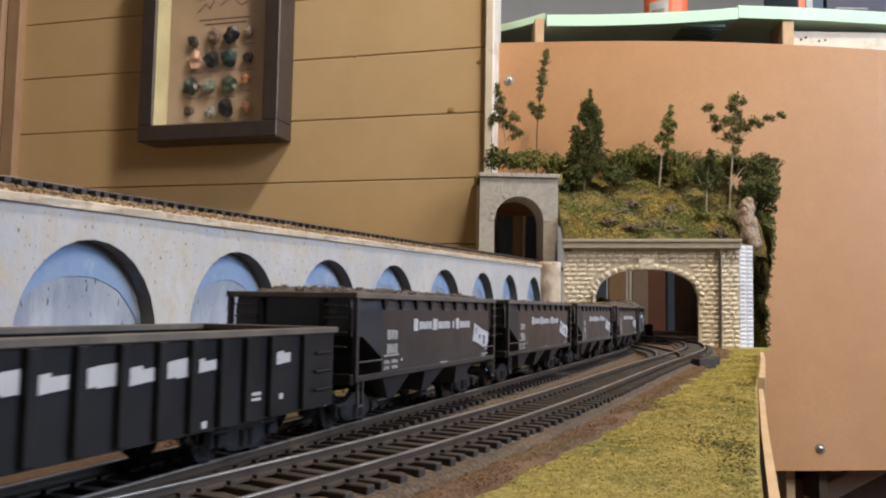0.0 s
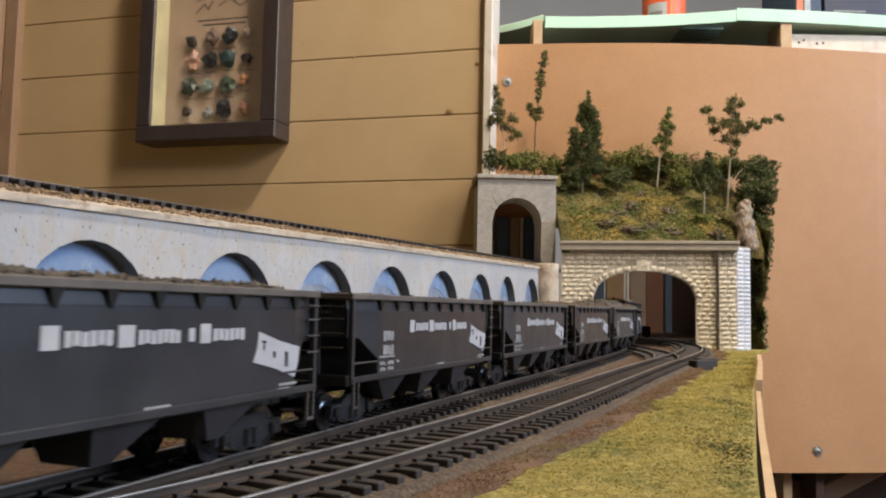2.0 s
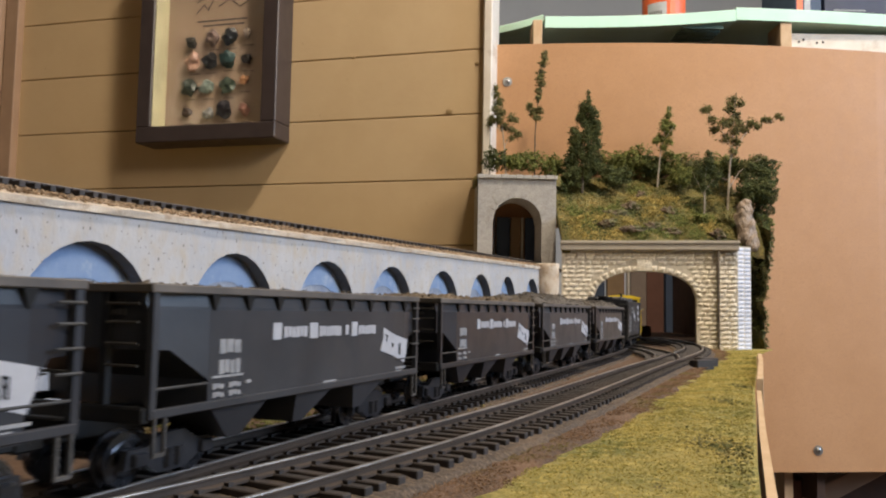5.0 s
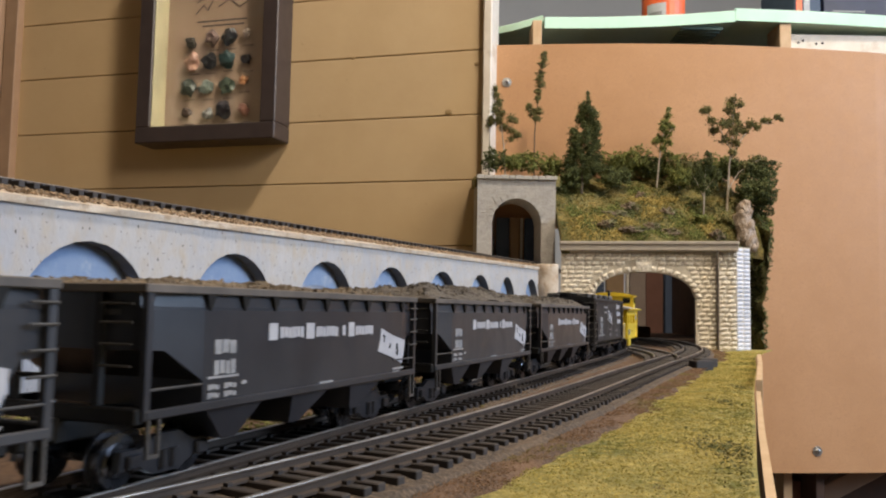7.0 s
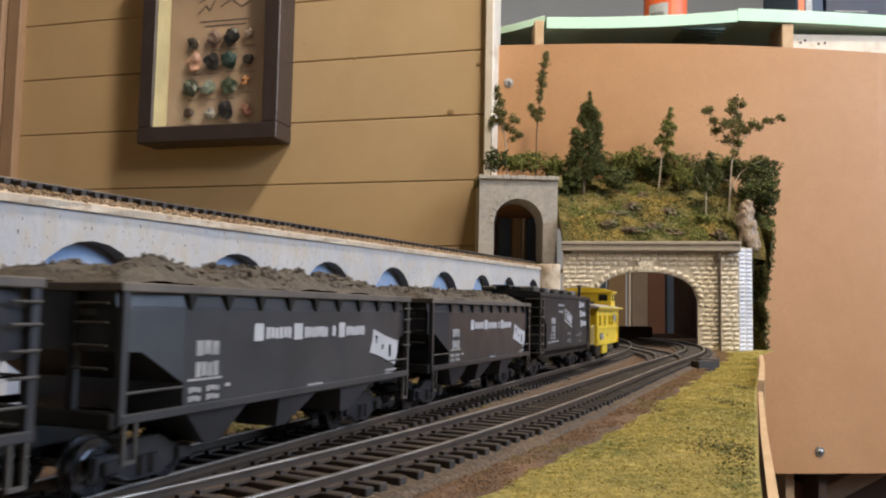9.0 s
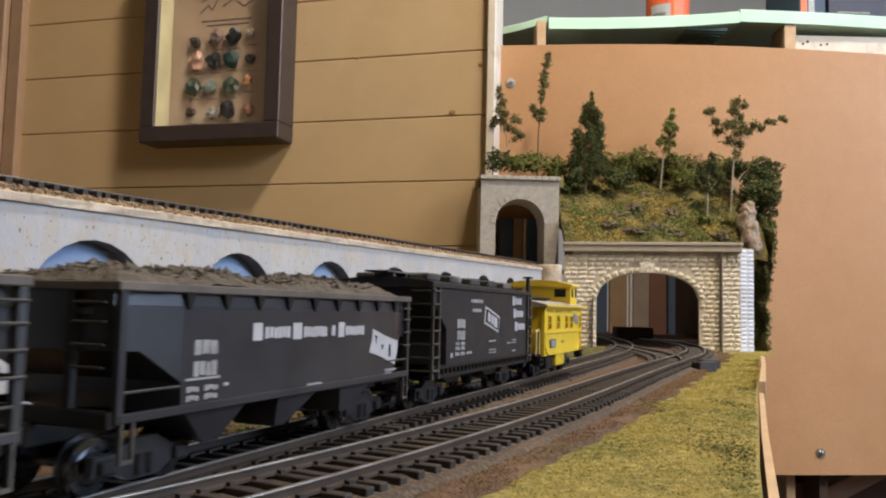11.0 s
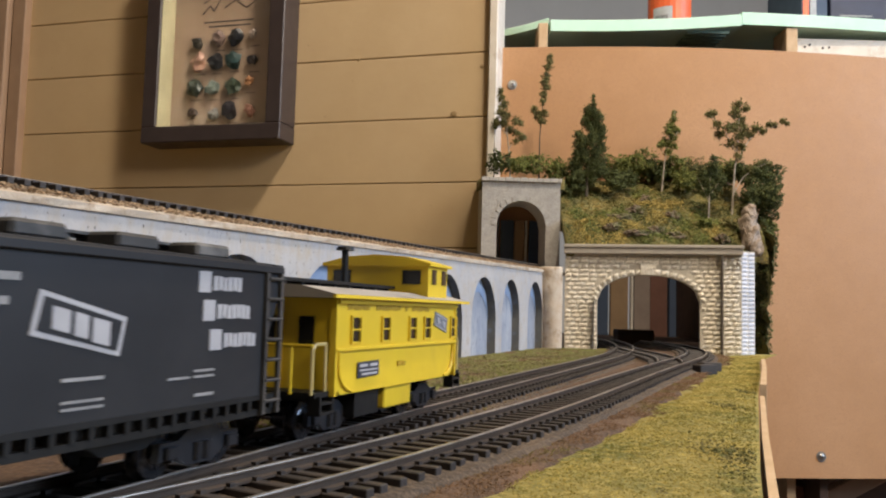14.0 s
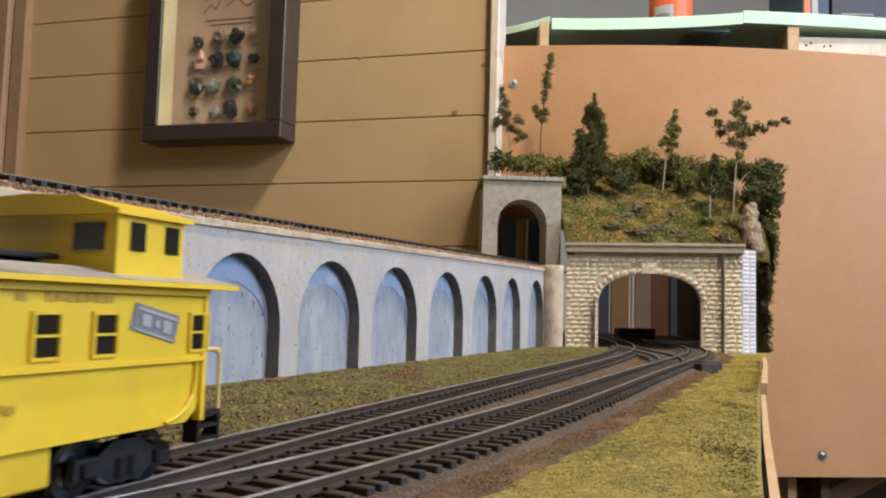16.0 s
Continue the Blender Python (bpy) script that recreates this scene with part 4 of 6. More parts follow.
def covered_car():
    car = empty("covered_hopper_car", Matrix(), "tall black covered hopper car with roof hatches", "covered hopper")
    Y = .0183
    bm = bmesh.new()
    rings = []
    for x, zb in ((-.0535, .0330), (-.0425, .0250), (-.0422, .0135), (.0508, .0135), (.0510, .0250), (.0545, .0330)):
        sec = [(-Y, zb), (-Y, .0380), (-Y + .0012, .0396), (-.006, .0408), (.006, .0408), (Y - .0012, .0396), (Y, .0380), (Y, zb)]
        rings.append([bm.verts.new((x, a, b)) for a, b in sec])
    for a, b in zip(rings, rings[1:]):
        for i in range(8):
            bm.faces.new((a[i], a[(i + 1) % 8], b[(i + 1) % 8], b[i]))
    bm.faces.new(rings[0]), bm.faces.new(rings[-1][::-1])
    bmesh.ops.recalc_face_normals(bm, faces=bm.faces)
    part("body", bm, "charcoal", car)
    bm = bmesh.new()
    for sd in (-1, 1):
        box(bm, -.0550, .0550, sd * .0183 - .0008, sd * .0183 + .0008, .0376, .0391, .0002)
    box(bm, -.0555, -.0535, -.0185, .0185, .0376, .0394)
    box(bm, .0535, .0555, -.0185, .0185, .0376, .0394)
    part("eave", bm, "charcoal", car)
    bm = bmesh.new()
    for sd in (-1, 1):
        box(bm, -.0555, .0555, sd * .0176 - .0008, sd * .0176 + .0008, .0128, .0138)
        for i in range(28):
            x = -.044 + .0036 * i
            box(bm, x - .0005, x + .0005, sd * .0176 - .0007, sd * .0176 + .0007, .0108, .0130)
        box(bm, -.0550, .0550, sd * .0172 - .0008, sd * .0172 + .0008, .0098, .0110)
    box(bm, -.0560, .0560, -.003, .003, .0080, .0125)
    part("side_sill", bm, "under", car)
    for sx in (-1, 1):
        for sd in (-1, 1):
            bm = bmesh.new()
            for xo in (0, .0050):
                box(bm, sx * (.0547 - xo) - .0005, sx * (.0547 - xo) + .0005, sd * .0186 - .0004, sd * .0186 + .0004, .0100, .0390)
            for z in (.0125, .0165, .0205, .0245, .0285, .0325, .0365):
                rod(bm, (sx * .0497, sd * .0190, z), (sx * .0550, sd * .0190, z), .00035)
                rod(bm, (sx * .0556, sd * .0120, z), (sx * .0556, sd * .0180, z), .00035)
            part("ladder", bm, "grab", car, "black ladder with thin rungs")
    for x in (-.020, .020):
        bm = bmesh.new()
        prism(bm, [(x - .016, .0128), (x + .016, .0128), (x + .005, .0065), (x - .005, .0065)], "y", -.012, .012)
        part("chute", bm, "under", car)
    bm = bmesh.new()
    box(bm, -.0560, .0560, -.0040, .0040, .0422, .0427)
    for i in range(12):
        x = -.050 + i * .0091
        box(bm, x - .0006, x + .0006, -.0035, .0035, .0404, .0423)
    part("running_board", bm, "roof_black", car)
    for i in range(5):
        for sd in (-1, 1):
            x = -.040 + i * .020
            bm = bmesh.new()
            box(bm, x - .0050, x + .0050, sd * .0095 - .0035, sd * .0095 + .0035, .0398, .0425, .0006)
            part("hatch", bm, "roof_black", car)
    y = -Y - .0001
    r = []
    for x, z, n in ((.0284, .0352, 6), (.0299, .0302, 7), (.0321, .0250, 7)):
        r += capital(x, x + .0042, z - .0021, z + .0020) + letters(x + .0045, x + .0045 + n * .00145, n, z - .0016, z + .0010)
    part("lettering", side_bars(r, y), "letter", car, "white railway name as three stacked bars")
    r = letters(-.0332, -.0254, 3, .0250, .0280) + letters(-.0330, -.0254, 4, .0212, .0242)
    for z in (.0200, .0185, .0167):
        r += letters(-.0342, -.0304, 3, z - .0006, z + .0006) + letters(-.0292, -.0255, 3, z - .0006, z + .0006)
    r += [(-.0388, -.0366, .0157, .0172), (-.0238, -.0186, .0163, .0171), (-.0204, -.0078, .0336, .0347), (-.0186, -.0094, .0304, .0315), (.0000, .0079, .0197, .0202),
          (.0001, .0080, .0166, .0170), (.0001, .0080, .0156, .0160), (.0220, .0275, .0184, .0188), (.0285, .0342, .0194, .0198), (.0285, .0342, .0184, .0188), (.0290, .0342, .0152, .0157)]
    tagged(part("data_panel", side_bars(r, y), "letter_dim", car, "small white data bars"), kind="stuff")
    her = part("herald", panel_on_side([(-.0046, .0326), (.0119, .0288), (.0107, .0229), (-.0059, .0264)], y), "letter", car, "tilted outlined white herald")
    part("herald_field", panel_on_side([(-.0038, .0317), (.0110, .0282), (.0100, .0237), (-.0049, .0270)], y - .0001), "charcoal", her)
    part("herald_mark", side_bars([(-.0024, .0008, .0272, .0304, -.0007), (.0016, .0042, .0262, .0296, -.0006), (.0050, .0084, .0252, .0288, -.0007)], y - .0002), "letter", her)
    couplers(car, .0555)
    for sx in (-1, 1):
        add_truck(car, sx * .0400)
    return car


def caboose():
    car = empty("caboose", Matrix(), "bright yellow caboose with cupola and black roof", "caboose")
    Y, X = .0182, .0390
    bm = bmesh.new()
    box(bm, -X, X, -Y, Y, .0214, .0335, .0003)
    # lower side panels, rounded at the lower corners
    out = [(-X, .0216), (-X, .0150), (-X + .0012, .0125), (-X + .0035, .0108), (X - .0035, .0108), (X - .0012, .0125), (X, .0150), (X, .0216)]
    for sd in (-1, 1):
        prism(bm, out, "y", sd * Y - .0003 * sd, sd * (Y - .003))
    box(bm, -X, X, -Y + .002, Y - .002, .0108, .0216)
    part("body", bm, "yellow", car)
    bm = bmesh.new()
    for sd in (-1, 1):
        box(bm, -X - .0002, X + .0002, sd * (Y + .0003) - .0004, sd * (Y + .0003) + .0004, .0211, .0217)
        box(bm, -X, X, sd * (Y + .0004) - .0006, sd * (Y + .0004) + .0006, .0322, .0334)
    part("belt_rail", bm, "yellow", car)
    for x in (-X, X):
        bm = bmesh.new()
        box(bm, x - .0005, x + .0005, -Y - .0004, -Y + .0012, .0108, .0335)
        part("corner_post", bm, "yellow", car)
    # roof
    bm = bmesh.new()
    prof = [(-.0205, .0334), (-.0208, .0343), (-.012, .0362), (0, .0368), (.012, .0362), (.0208, .0343), (.0205, .0334)]
    prism(bm, prof, "x", -.0445, .0445)
    part("roof", bm, "dusty_roof", car, "dusty grey-black roof")
    bm = bmesh.new()
    for sd in (-1, 1):
        box(bm, -.0446, .0446, sd * .0207 - .0004, sd * .0207 + .0004, .0334, .0342)
    part("eave", bm, "yellow", car)
    bm = bmesh.new()
    box(bm, -.0445, .0175, -.0068, .0068, .0372, .0381, .0002)
    box(bm, .0345, .0445, -.0068, .0068, .0372, .0381, .0002)
    for k in range(8):
        x = -.042 + k * .0080
        box(bm, x - .0006, x + .0006, -.0060, .0060, .0362, .0373)
    part("running_board", bm, "under", car, "black running boards on the roof")
    # cupola
    bm = bmesh.new()
    cx0, cx1, cy, cz = .0182, .0336, .0172, .0447
    prism(bm, [(-cy, .0345), (cy, .0345), (cy, cz), (.010, cz + .0018), (0, cz + .0024), (-.010, cz + .0018), (-cy, cz)], "x", cx0, cx1)
    cup = part("cupola", bm, "yellow", car)
    bm = bmesh.new()
    prism(bm, [(-cy - .0012, cz - .0004), (-cy - .0012, cz + .0004), (-.010, cz + .0025), (0, cz + .0031), (.010, cz + .0025), (cy + .0012, cz + .0004), (cy + .0012, cz - .0004)], "x", cx0 - .0012, cx1 + .0012)
    part("cupola_roof", bm, "yellow", cup)
    for x in (.0226, .0306):
        bm = bmesh.new()
        box(bm, x - .0016, x + .0016, -cy - .0003, -cy + .0005, .0389, .0434)
        part("cupola_window", bm, "glass_dark", cup, "dark cupola window")
    for sx, x in ((-1, cx0), (1, cx1)):
        for y in (-.0118, .0118):
            bm = bmesh.new()
            box(bm, x - .0003, x + .0003, y - .0030, y + .0030, .0388, .0430)
            part("cupola_window", bm, "glass_dark", cup, "dark cupola window")
    bm = bmesh.new()
    rod(bm, (-.0022, .0, .036), (-.0022, .0, .0475), .0010, .0010, 10)
    rod(bm, (-.0022, .0, .0475), (-.0022, .0, .0484), .0026, .0024, 12)
    part("stove_pipe", bm, "under", car, "black stove pipe with a cap")
    # side windows with frames
    for x in (-.0294, -.0126, .0049, .0156, .0372):
        bm = bmesh.new()
        w = .0021
        for a in ((x - w - .0005, x - w), (x + w, x + w + .0005)):
            box(bm, *a, -Y - .0006, -Y + .0003, .0226, .0294)
        for a in ((.0226, .0231), (.0289, .0294), (.0258, .0262)):
            box(bm, x - w, x + w, -Y - .0005, -Y + .0003, *a)
        win = part("window", bm, "yellow", car)
        bm = bmesh.new()
        box(bm, x - w, x + w, -Y - .0001, -Y + .0002, .0230, .0290)
        part("pane", bm, "glass_dark", win, "dark window pane")
    # box under the floor, frame, steps and railings
    bm = bmesh.new()
    box(bm, -.0083, .0090, -.0165, .0165, .0048, .0112, .0004)
    part("equipment_box", bm, "yellow", car)
    bm = bmesh.new()
    box(bm, -.0470, .0470, -.0040, .0040, .0082, .0110)
    box(bm, -.0455, .0455, -.0150, .0150, .0100, .0112)
    box(bm, -.0225, -.0090, -.0150, .0150, .0040, .0112)
    for sx in (-1, 1):
        box(bm, sx * .0425 - .0035, sx * .0425 + .0035, -Y + .001, Y - .001, .0108, .0120)
        for sd in (-1, 1):
            for k, z in enumerate((.0070, .0092)):
                box(bm, sx * .0418 - .0028, sx * .0418 + .0028, sd * .0165 - .0016, sd * .0165 + .0016, z, z + .0006)
            for dx in (-.0028, .0028):
                prism(bm, [(sx * .0418 + dx - .0004, .0068), (sx * .0418 + dx + .0004, .0068), (sx * .0418 + dx + .0004, .0112), (sx * .0418 + dx - .0004, .0112)], "y", sd * .0165 - .0016, sd * .0165 + .0016)
    part("platform", bm, "under", car)
    for sx in (-1, 1):
        for sd in (-1, 1):
            bm = bmesh.new()
            x, y = sx * .0462, sd * .0165
            rod(bm, (x, y, .0115), (x, y, .0215), .0004)
            rod(bm, (x, y, .0215), (sx * .0450, y, .0228), .0004)
            rod(bm, (sx * .0450, y, .0228), (sx * .0405, y, .0228), .0004)
            rod(bm, (sx * .0405, y, .0228), (sx * .0402, y, .0115), .0004)
            part("handrail", bm, "pale_rail", car, "pale yellow handrail")
        bm = bmesh.new()
        for y in (-.011, -.004, .004, .011):
            rod(bm, (sx * .0462, y, .0115), (sx * .0462, y, .0225), .0004)
        rod(bm, (sx * .0462, -.0165, .0225), (sx * .0462, .0165, .0225), .0004)
        box(bm, sx * .0393 - .0002, sx * .0393 + .0002, -.0040, .0040, .0120, .0300)
        part("end_railing", bm, "yellow", car)
    # writing
    y = -Y - .0005
    part("lettering", side_bars(letters(-.0335, -.0219, 7, .0307, .0320) + letters(-.0183, -.0030, 8, .0307, .0320) + [(-.0002, .0014, .0307, .0318)] + letters(.0047, .0173, 7, .0307, .0320), -Y - .0001), "yellow_dim", car, "faint railway name as plain bars")
    logo = part("number_plate", side_bars([(-.0276, -.0160, .0142, .0180, .0002)], -Y - .0001), "plate_dark", car, "dark number panel with white bars")
    part("plate_bars", side_bars([(-.0268, -.0228, .0168, .0175), (-.0214, -.0170, .0168, .0175), (-.0268, -.0168, .0158, .0162), (-.0258, -.0175, .0148, .0153)], -Y - .0003), "letter", logo)
    her = part("herald", panel_on_side([(.0217, .0309), (.0322, .0287), (.0311, .0242), (.0207, .0267)], -Y - .0001), "plate", car, "tilted grey-blue herald")
    part("herald_bars", side_bars([(.0222, .0314, .0298, .0303, -.0020), (.0215, .0305, .0266, .0270, -.0021), (.0232, .0252, .0273, .0292, -.0004), (.0262, .0272, .0270, .0282, -.0003), (.0280, .0300, .0261, .0281, -.0004)], -Y - .0003), "letter", her)
    part("stencil", side_bars(letters(-.0042, .0010, 3, .0160, .0173), -Y - .0001), "yellow_dim", car)
    # raised curve of the side panel towards the end, door and window in the end
    arc = [(-.0372, .0214), (-.0372, .0180), (-.0366, .0153), (-.0350, .0132), (-.0326, .0119), (-.0300, .0113)]
    for sx in (1, -1):
        bm = bmesh.new()
        for (xa, za), (xb, zb2) in zip(arc, arc[1:]):
            rod(bm, (sx * xa, -Y - .0001, za), (sx * xb, -Y - .0001, zb2), .00035)
        part("panel_edge", bm, "yellow", car)
    for sx in (-1, 1):
        bm = bmesh.new()
        box(bm, sx * .0396 - .0003, sx * .0396 + .0003, -.0022, .0022, .0225, .0290)
        part("door_window", bm, "glass_dark", car, "dark window in the end door")
        for yy in (-.0105, .0105):
            bm = bmesh.new()
            box(bm, sx * .0391 - .0003, sx * .0391 + .0003, yy - .0020, yy + .0020, .0225, .0290)
            part("end_window", bm, "glass_dark", car, "dark window in the end wall")
        bm = bmesh.new()
        for yy in (.0060, .0105):
            rod(bm, (sx * .0456, yy, .0115), (sx * .0456, yy, .0385), .0004)
            rod(bm, (sx * .0456, yy, .0385), (sx * .0470, yy, .0375), .0004)
        for k in range(7):
            rod(bm, (sx * .0456, .0060, .0145 + .0036 * k), (sx * .0456, .0105, .0145 + .0036 * k), .0003)
        part("end_ladder", bm, "yellow", car, "yellow ladder to the roof")
    couplers(car, .0465)
    for sx in (-1, 1):
        add_truck(car, sx * .0285, .0080)
    return car


M["pale_rail"] = mat("pale_yellow_rail", (.75, .60, .25), .45, scale=100)
M["plate_dark"] = mat("dark_plate", (.045, .048, .065), .5, scale=150)
M["plate"] = mat("grey_blue_plate", (.20, .21, .25), .5, scale=150)

hop = hopper()
h2 = hopper("grey_car", "dark grey weathered hopper car with white lettering, loaded with coal")
HOPPERS = (.2715, .3983, .5230, .6510, .7765, .9035)
TRAIN = [(gondola(), .1208)]
for i, s0 in enumerate(HOPPERS):
    car = hop if i == 0 else h2 if i == 2 else copy_thing(h2 if i == 4 else hop, Matrix())
    TRAIN.append((car, s0))
TRAIN += [(covered_car(), 1.0310), (caboose(), 1.1493)]
LOADS = [(coal_load(h, k + 3, mt, lab), s) for k, (h, mt, lab, s) in enumerate((
    (.0026, "coal", "low grey-brown coal load in the first hopper", HOPPERS[0]), (.0006, "coal", "level dark coal load", HOPPERS[1]), (.0008, "coal", "level dark coal load", HOPPERS[2]),
    (.0028, "brown_load", "low sandy brown load in the hopper", HOPPERS[3]), (.0075, "coal", "heaped crumbly dark coal load", HOPPERS[4]), (.0062, "coal", "heaped crumbly dark coal load", HOPPERS[5])))]

_ys = np.linspace(-1.6, 1.6, 6401)
_xs = np.array([ax(y) for y in _ys])
_cum = np.r_[0, np.cumsum(np.hypot(np.diff(_xs), np.diff(_ys)))]
_cum -= np.interp(0, _ys, _cum)


def on_track(s):
    y = float(np.interp(s, _cum, _ys))
    return Vector((float(np.interp(y, _ys, _xs)), y, 0))


GONE_T = (0, 2, 4, 6.5, 8, 9.2, 11.3, 13, 14.5, 16)
GONE = (0, .1277, .2577, .4190, .5163, .5960, .7296, .8388, .9359, 1.0300)


def gone(t):
    """The way that the train has gone at t seconds, about 64.6 mm a second."""
    return .0646 * t + float(np.interp(t, GONE_T, np.array(GONE) - .0646 * np.array(GONE_T)))


def car_pose(s, half):
    a, b = on_track(s - half), on_track(s + half)
    d = b - a
    c = (a + b) / 2
    return pose(c.x, c.y, 0, 0, 0, math.degrees(math.atan2(d.y, d.x)))


def motions():
    times = [.25 * k for k in range(65)]
    for thing, s0 in TRAIN + LOADS:
        half = .061 if thing.name.startswith("gondola") else .0285 if thing.name.startswith("caboose") else .0405
        walk(thing, [(t, car_pose(s0 - gone(t), half)) for t in times])
    for thing, s0 in TRAIN:
        for w in thing.children_recursive:
            if w.name.startswith("wheelset"):
                p = w.matrix_basis.translation.copy()
                walk(w, [(t / 10, Matrix.Translation(p) @ Matrix.Rotation(-gone(t / 10) / .0046, 4, "Y")) for t in range(161)])


# ---- the hill over the tunnels ----
def hill_z(x, y):
    t = max(0, min(1, (y - .846) / .105))
    z = .1035 + .088 * t ** .8
    z += .0035 * math.sin(t * 15 + 5 * noise.noise((x * 14, 0, 2))) * (1 - t)
    z += .004 * noise.noise((x * 45, y * 45, 1)) + .0022 * noise.noise((x * 140, y * 140, 4))
    return z


def sheet(name, x0, x1, y0, y1, nx, ny, fn, material, label, category="hillside"):
    bm = bmesh.new()
    g = [[bm.verts.new((x0 + (x1 - x0) * i / nx, y0 + (y1 - y0) * j / ny, fn(x0 + (x1 - x0) * i / nx, y0 + (y1 - y0) * j / ny))) for j in range(ny + 1)] for i in range(nx + 1)]
    for i in range(nx):
        for j in range(ny):
            bm.faces.new((g[i][j], g[i + 1][j], g[i + 1][j + 1], g[i][j + 1]))
    for line in (g[0], g[-1], [c[0] for c in g], [c[-1] for c in g]):
        lo = [bm.verts.new((v.co.x, v.co.y, v.co.z - .012)) for v in line]
        for a, b, c, d in zip(line, line[1:], lo[1:], lo):
            bm.faces.new((a, b, c, d))
    bmesh.ops.recalc_face_normals(bm, faces=bm.faces)
    return tagged(link(name, bm, material, smooth=True), label, category, kind="structure")


sheet("ground_hill", .131, .345, .844, .968, 80, 50, hill_z, "hill", "grassy olive hillside with rocky ledges above the tunnel")
sheet("ground_knoll", .040, .134, .880, .968, 34, 24, lambda x, y: .1785 + .010 * max(0, (y - .885) / .08) + .003 * noise.noise((x * 50, y * 50, 7)), "hill", "small grassy knoll above the narrow portal")
# steep overgrown side of the hill
bm = bmesh.new()
g = []
for i in range(25):
    t = i / 24
    r = []
    for j in range(29):
        k = j / 28
        x = .349 + .012 * k - .010 * (1 - t) + .006 * noise.noise((k * 6, t * 9, 3)) + .003 * noise.noise((k * 19, t * 25, 5))
        y = .838 + .130 * k
        r.append(bm.verts.new((x, y, -.010 + t * (.128 + .062 * k))))
    g.append(r)
for i in range(24):
    for j in range(28):
        bm.faces.new((g[i][j], g[i][j + 1], g[i + 1][j + 1], g[i + 1][j]))
tagged(link("ground_hill_side", bm, "hill", smooth=True), "steep dark overgrown flank of the hill", "hillside", kind="structure")

nrng = np.random.default_rng(21)
pts = []
for k in range(15000):
    x, y = nrng.uniform(.132, .343), .846 + .12 * nrng.uniform() ** 1.2
    if noise.noise((x * 30, y * 30, 9)) > -.35:
        pts.append((x, y, hill_z(x, y) + .0004, float(nrng.uniform(.0005, .0016))))
tagged(bits("hill_turf", pts, .001, "hill_bits", rng=nrng), "tufted olive and straw-coloured turf on the hill", "turf", kind="stuff")
pts = [(x, y, .1792 + .010 * max(0, (y - .885) / .08) + .003 * noise.noise((x * 50, y * 50, 7)), float(nrng.uniform(.0005, .0015))) for x, y in zip(nrng.uniform(.042, .132, 2600), nrng.uniform(.882, .96, 2600))]
tagged(bits("knoll_turf", pts, .001, "leaf_olive", rng=nrng), "olive turf on the knoll", "turf", kind="stuff")
pts = []
for k in range(9000):
    t, kk = nrng.uniform(), nrng.uniform() ** .8
    x = .349 + .012 * kk - .010 * (1 - t) + .006 * noise.noise((kk * 6, t * 9, 3)) + nrng.uniform(-.001, .0045)
    pts.append((x, .838 + .130 * kk, -.008 + t * (.128 + .062 * kk), float(nrng.uniform(.0006, .0020))))
tagged(bits("ivy", pts, .0014, "leaf_dark", rng=nrng), "dark green ivy hanging down the hill's flank", "ivy", kind="stuff")


def blob(name, x, y, z, sx, sy, sz, material, label, category, seed, rot=0.0, rough=.18):
    bm = bmesh.new()
    bmesh.ops.create_icosphere(bm, subdivisions=3, radius=1)
    for v in bm.verts:
        d = 1 + .35 * noise.noise(v.co * 1.7 + Vector((seed, 0, 0))) + rough * noise.noise(v.co * 4.5 + Vector((0, seed, 0)))
        v.co = Vector((v.co.x * sx, v.co.y * sy, v.co.z * sz)) * d
    ob = link(name, bm, material)
    ob.matrix_world = pose(x, y, z, 0, 0, rot % 40 - 20 if rot else 0)
    return tagged(ob, label, category)


for i, (x, y, z, sx, sz) in enumerate(((.3285, .853, .141, .0080, .0130), (.3255, .851, .130, .0095, .0150), (.3285, .849, .117, .0105, .0150), (.3325, .848, .106, .0095, .0120))):
    blob("rock", x, y, z, sx, .008, sz, "rock", "pale pinkish plaster rock at the hill's corner", "rock", i * 3.1)
for i, (x, y, sx, sz) in enumerate(((.1949, .880, .019, .0050), (.2302, .911, .0085, .0060), (.2553, .886, .011, .0050), (.2326, .870, .016, .0042), (.1825, .864, .013, .0040), (.2978, .852, .010, .0045), (.215, .893, .012, .0045), (.2100, .858, .018, .0035), (.250, .862, .015, .0040))):
    blob("rock", x, y, hill_z(x, y) - .0030, sx * .8, .008, sz * 1.25, "ledge_rock", "brown rock ledge half buried in the hillside", "rock", 20 + i * 2.3, i * 37, .7)


def bush(x, y, z, r, material, seed):
    rg = np.random.default_rng(seed)
    r *= 1.25
    n = int(700 * (r / .012) ** 1.6) + 200
    d = rg.normal(size=(n, 3))
    d /= np.linalg.norm(d, axis=1)[:, None]
    lump = np.array([.72 + .75 * noise.noise(Vector(v) * 2.2 + Vector((seed, 0, 0))) for v in d])
    k = rg.uniform(.55, 1.0, n) ** .5 * lump
    P = np.array([x, y, z]) + d * (k * r)[:, None] * np.array([1.1, 1, .9])
    ob = bits("bush", [(*p, s) for p, s in zip(P, rg.uniform(.0006, .0016, n))], .001, material, rng=rg, flat=.8)
    return tagged(ob, {"leaf_dark": "dark green foam-foliage bush on the hill", "leaf": "mid green foam-foliage bush on the hill", "leaf_olive": "olive foam-foliage bush on the hill"}[material], "bush", group="bushes on the hill")


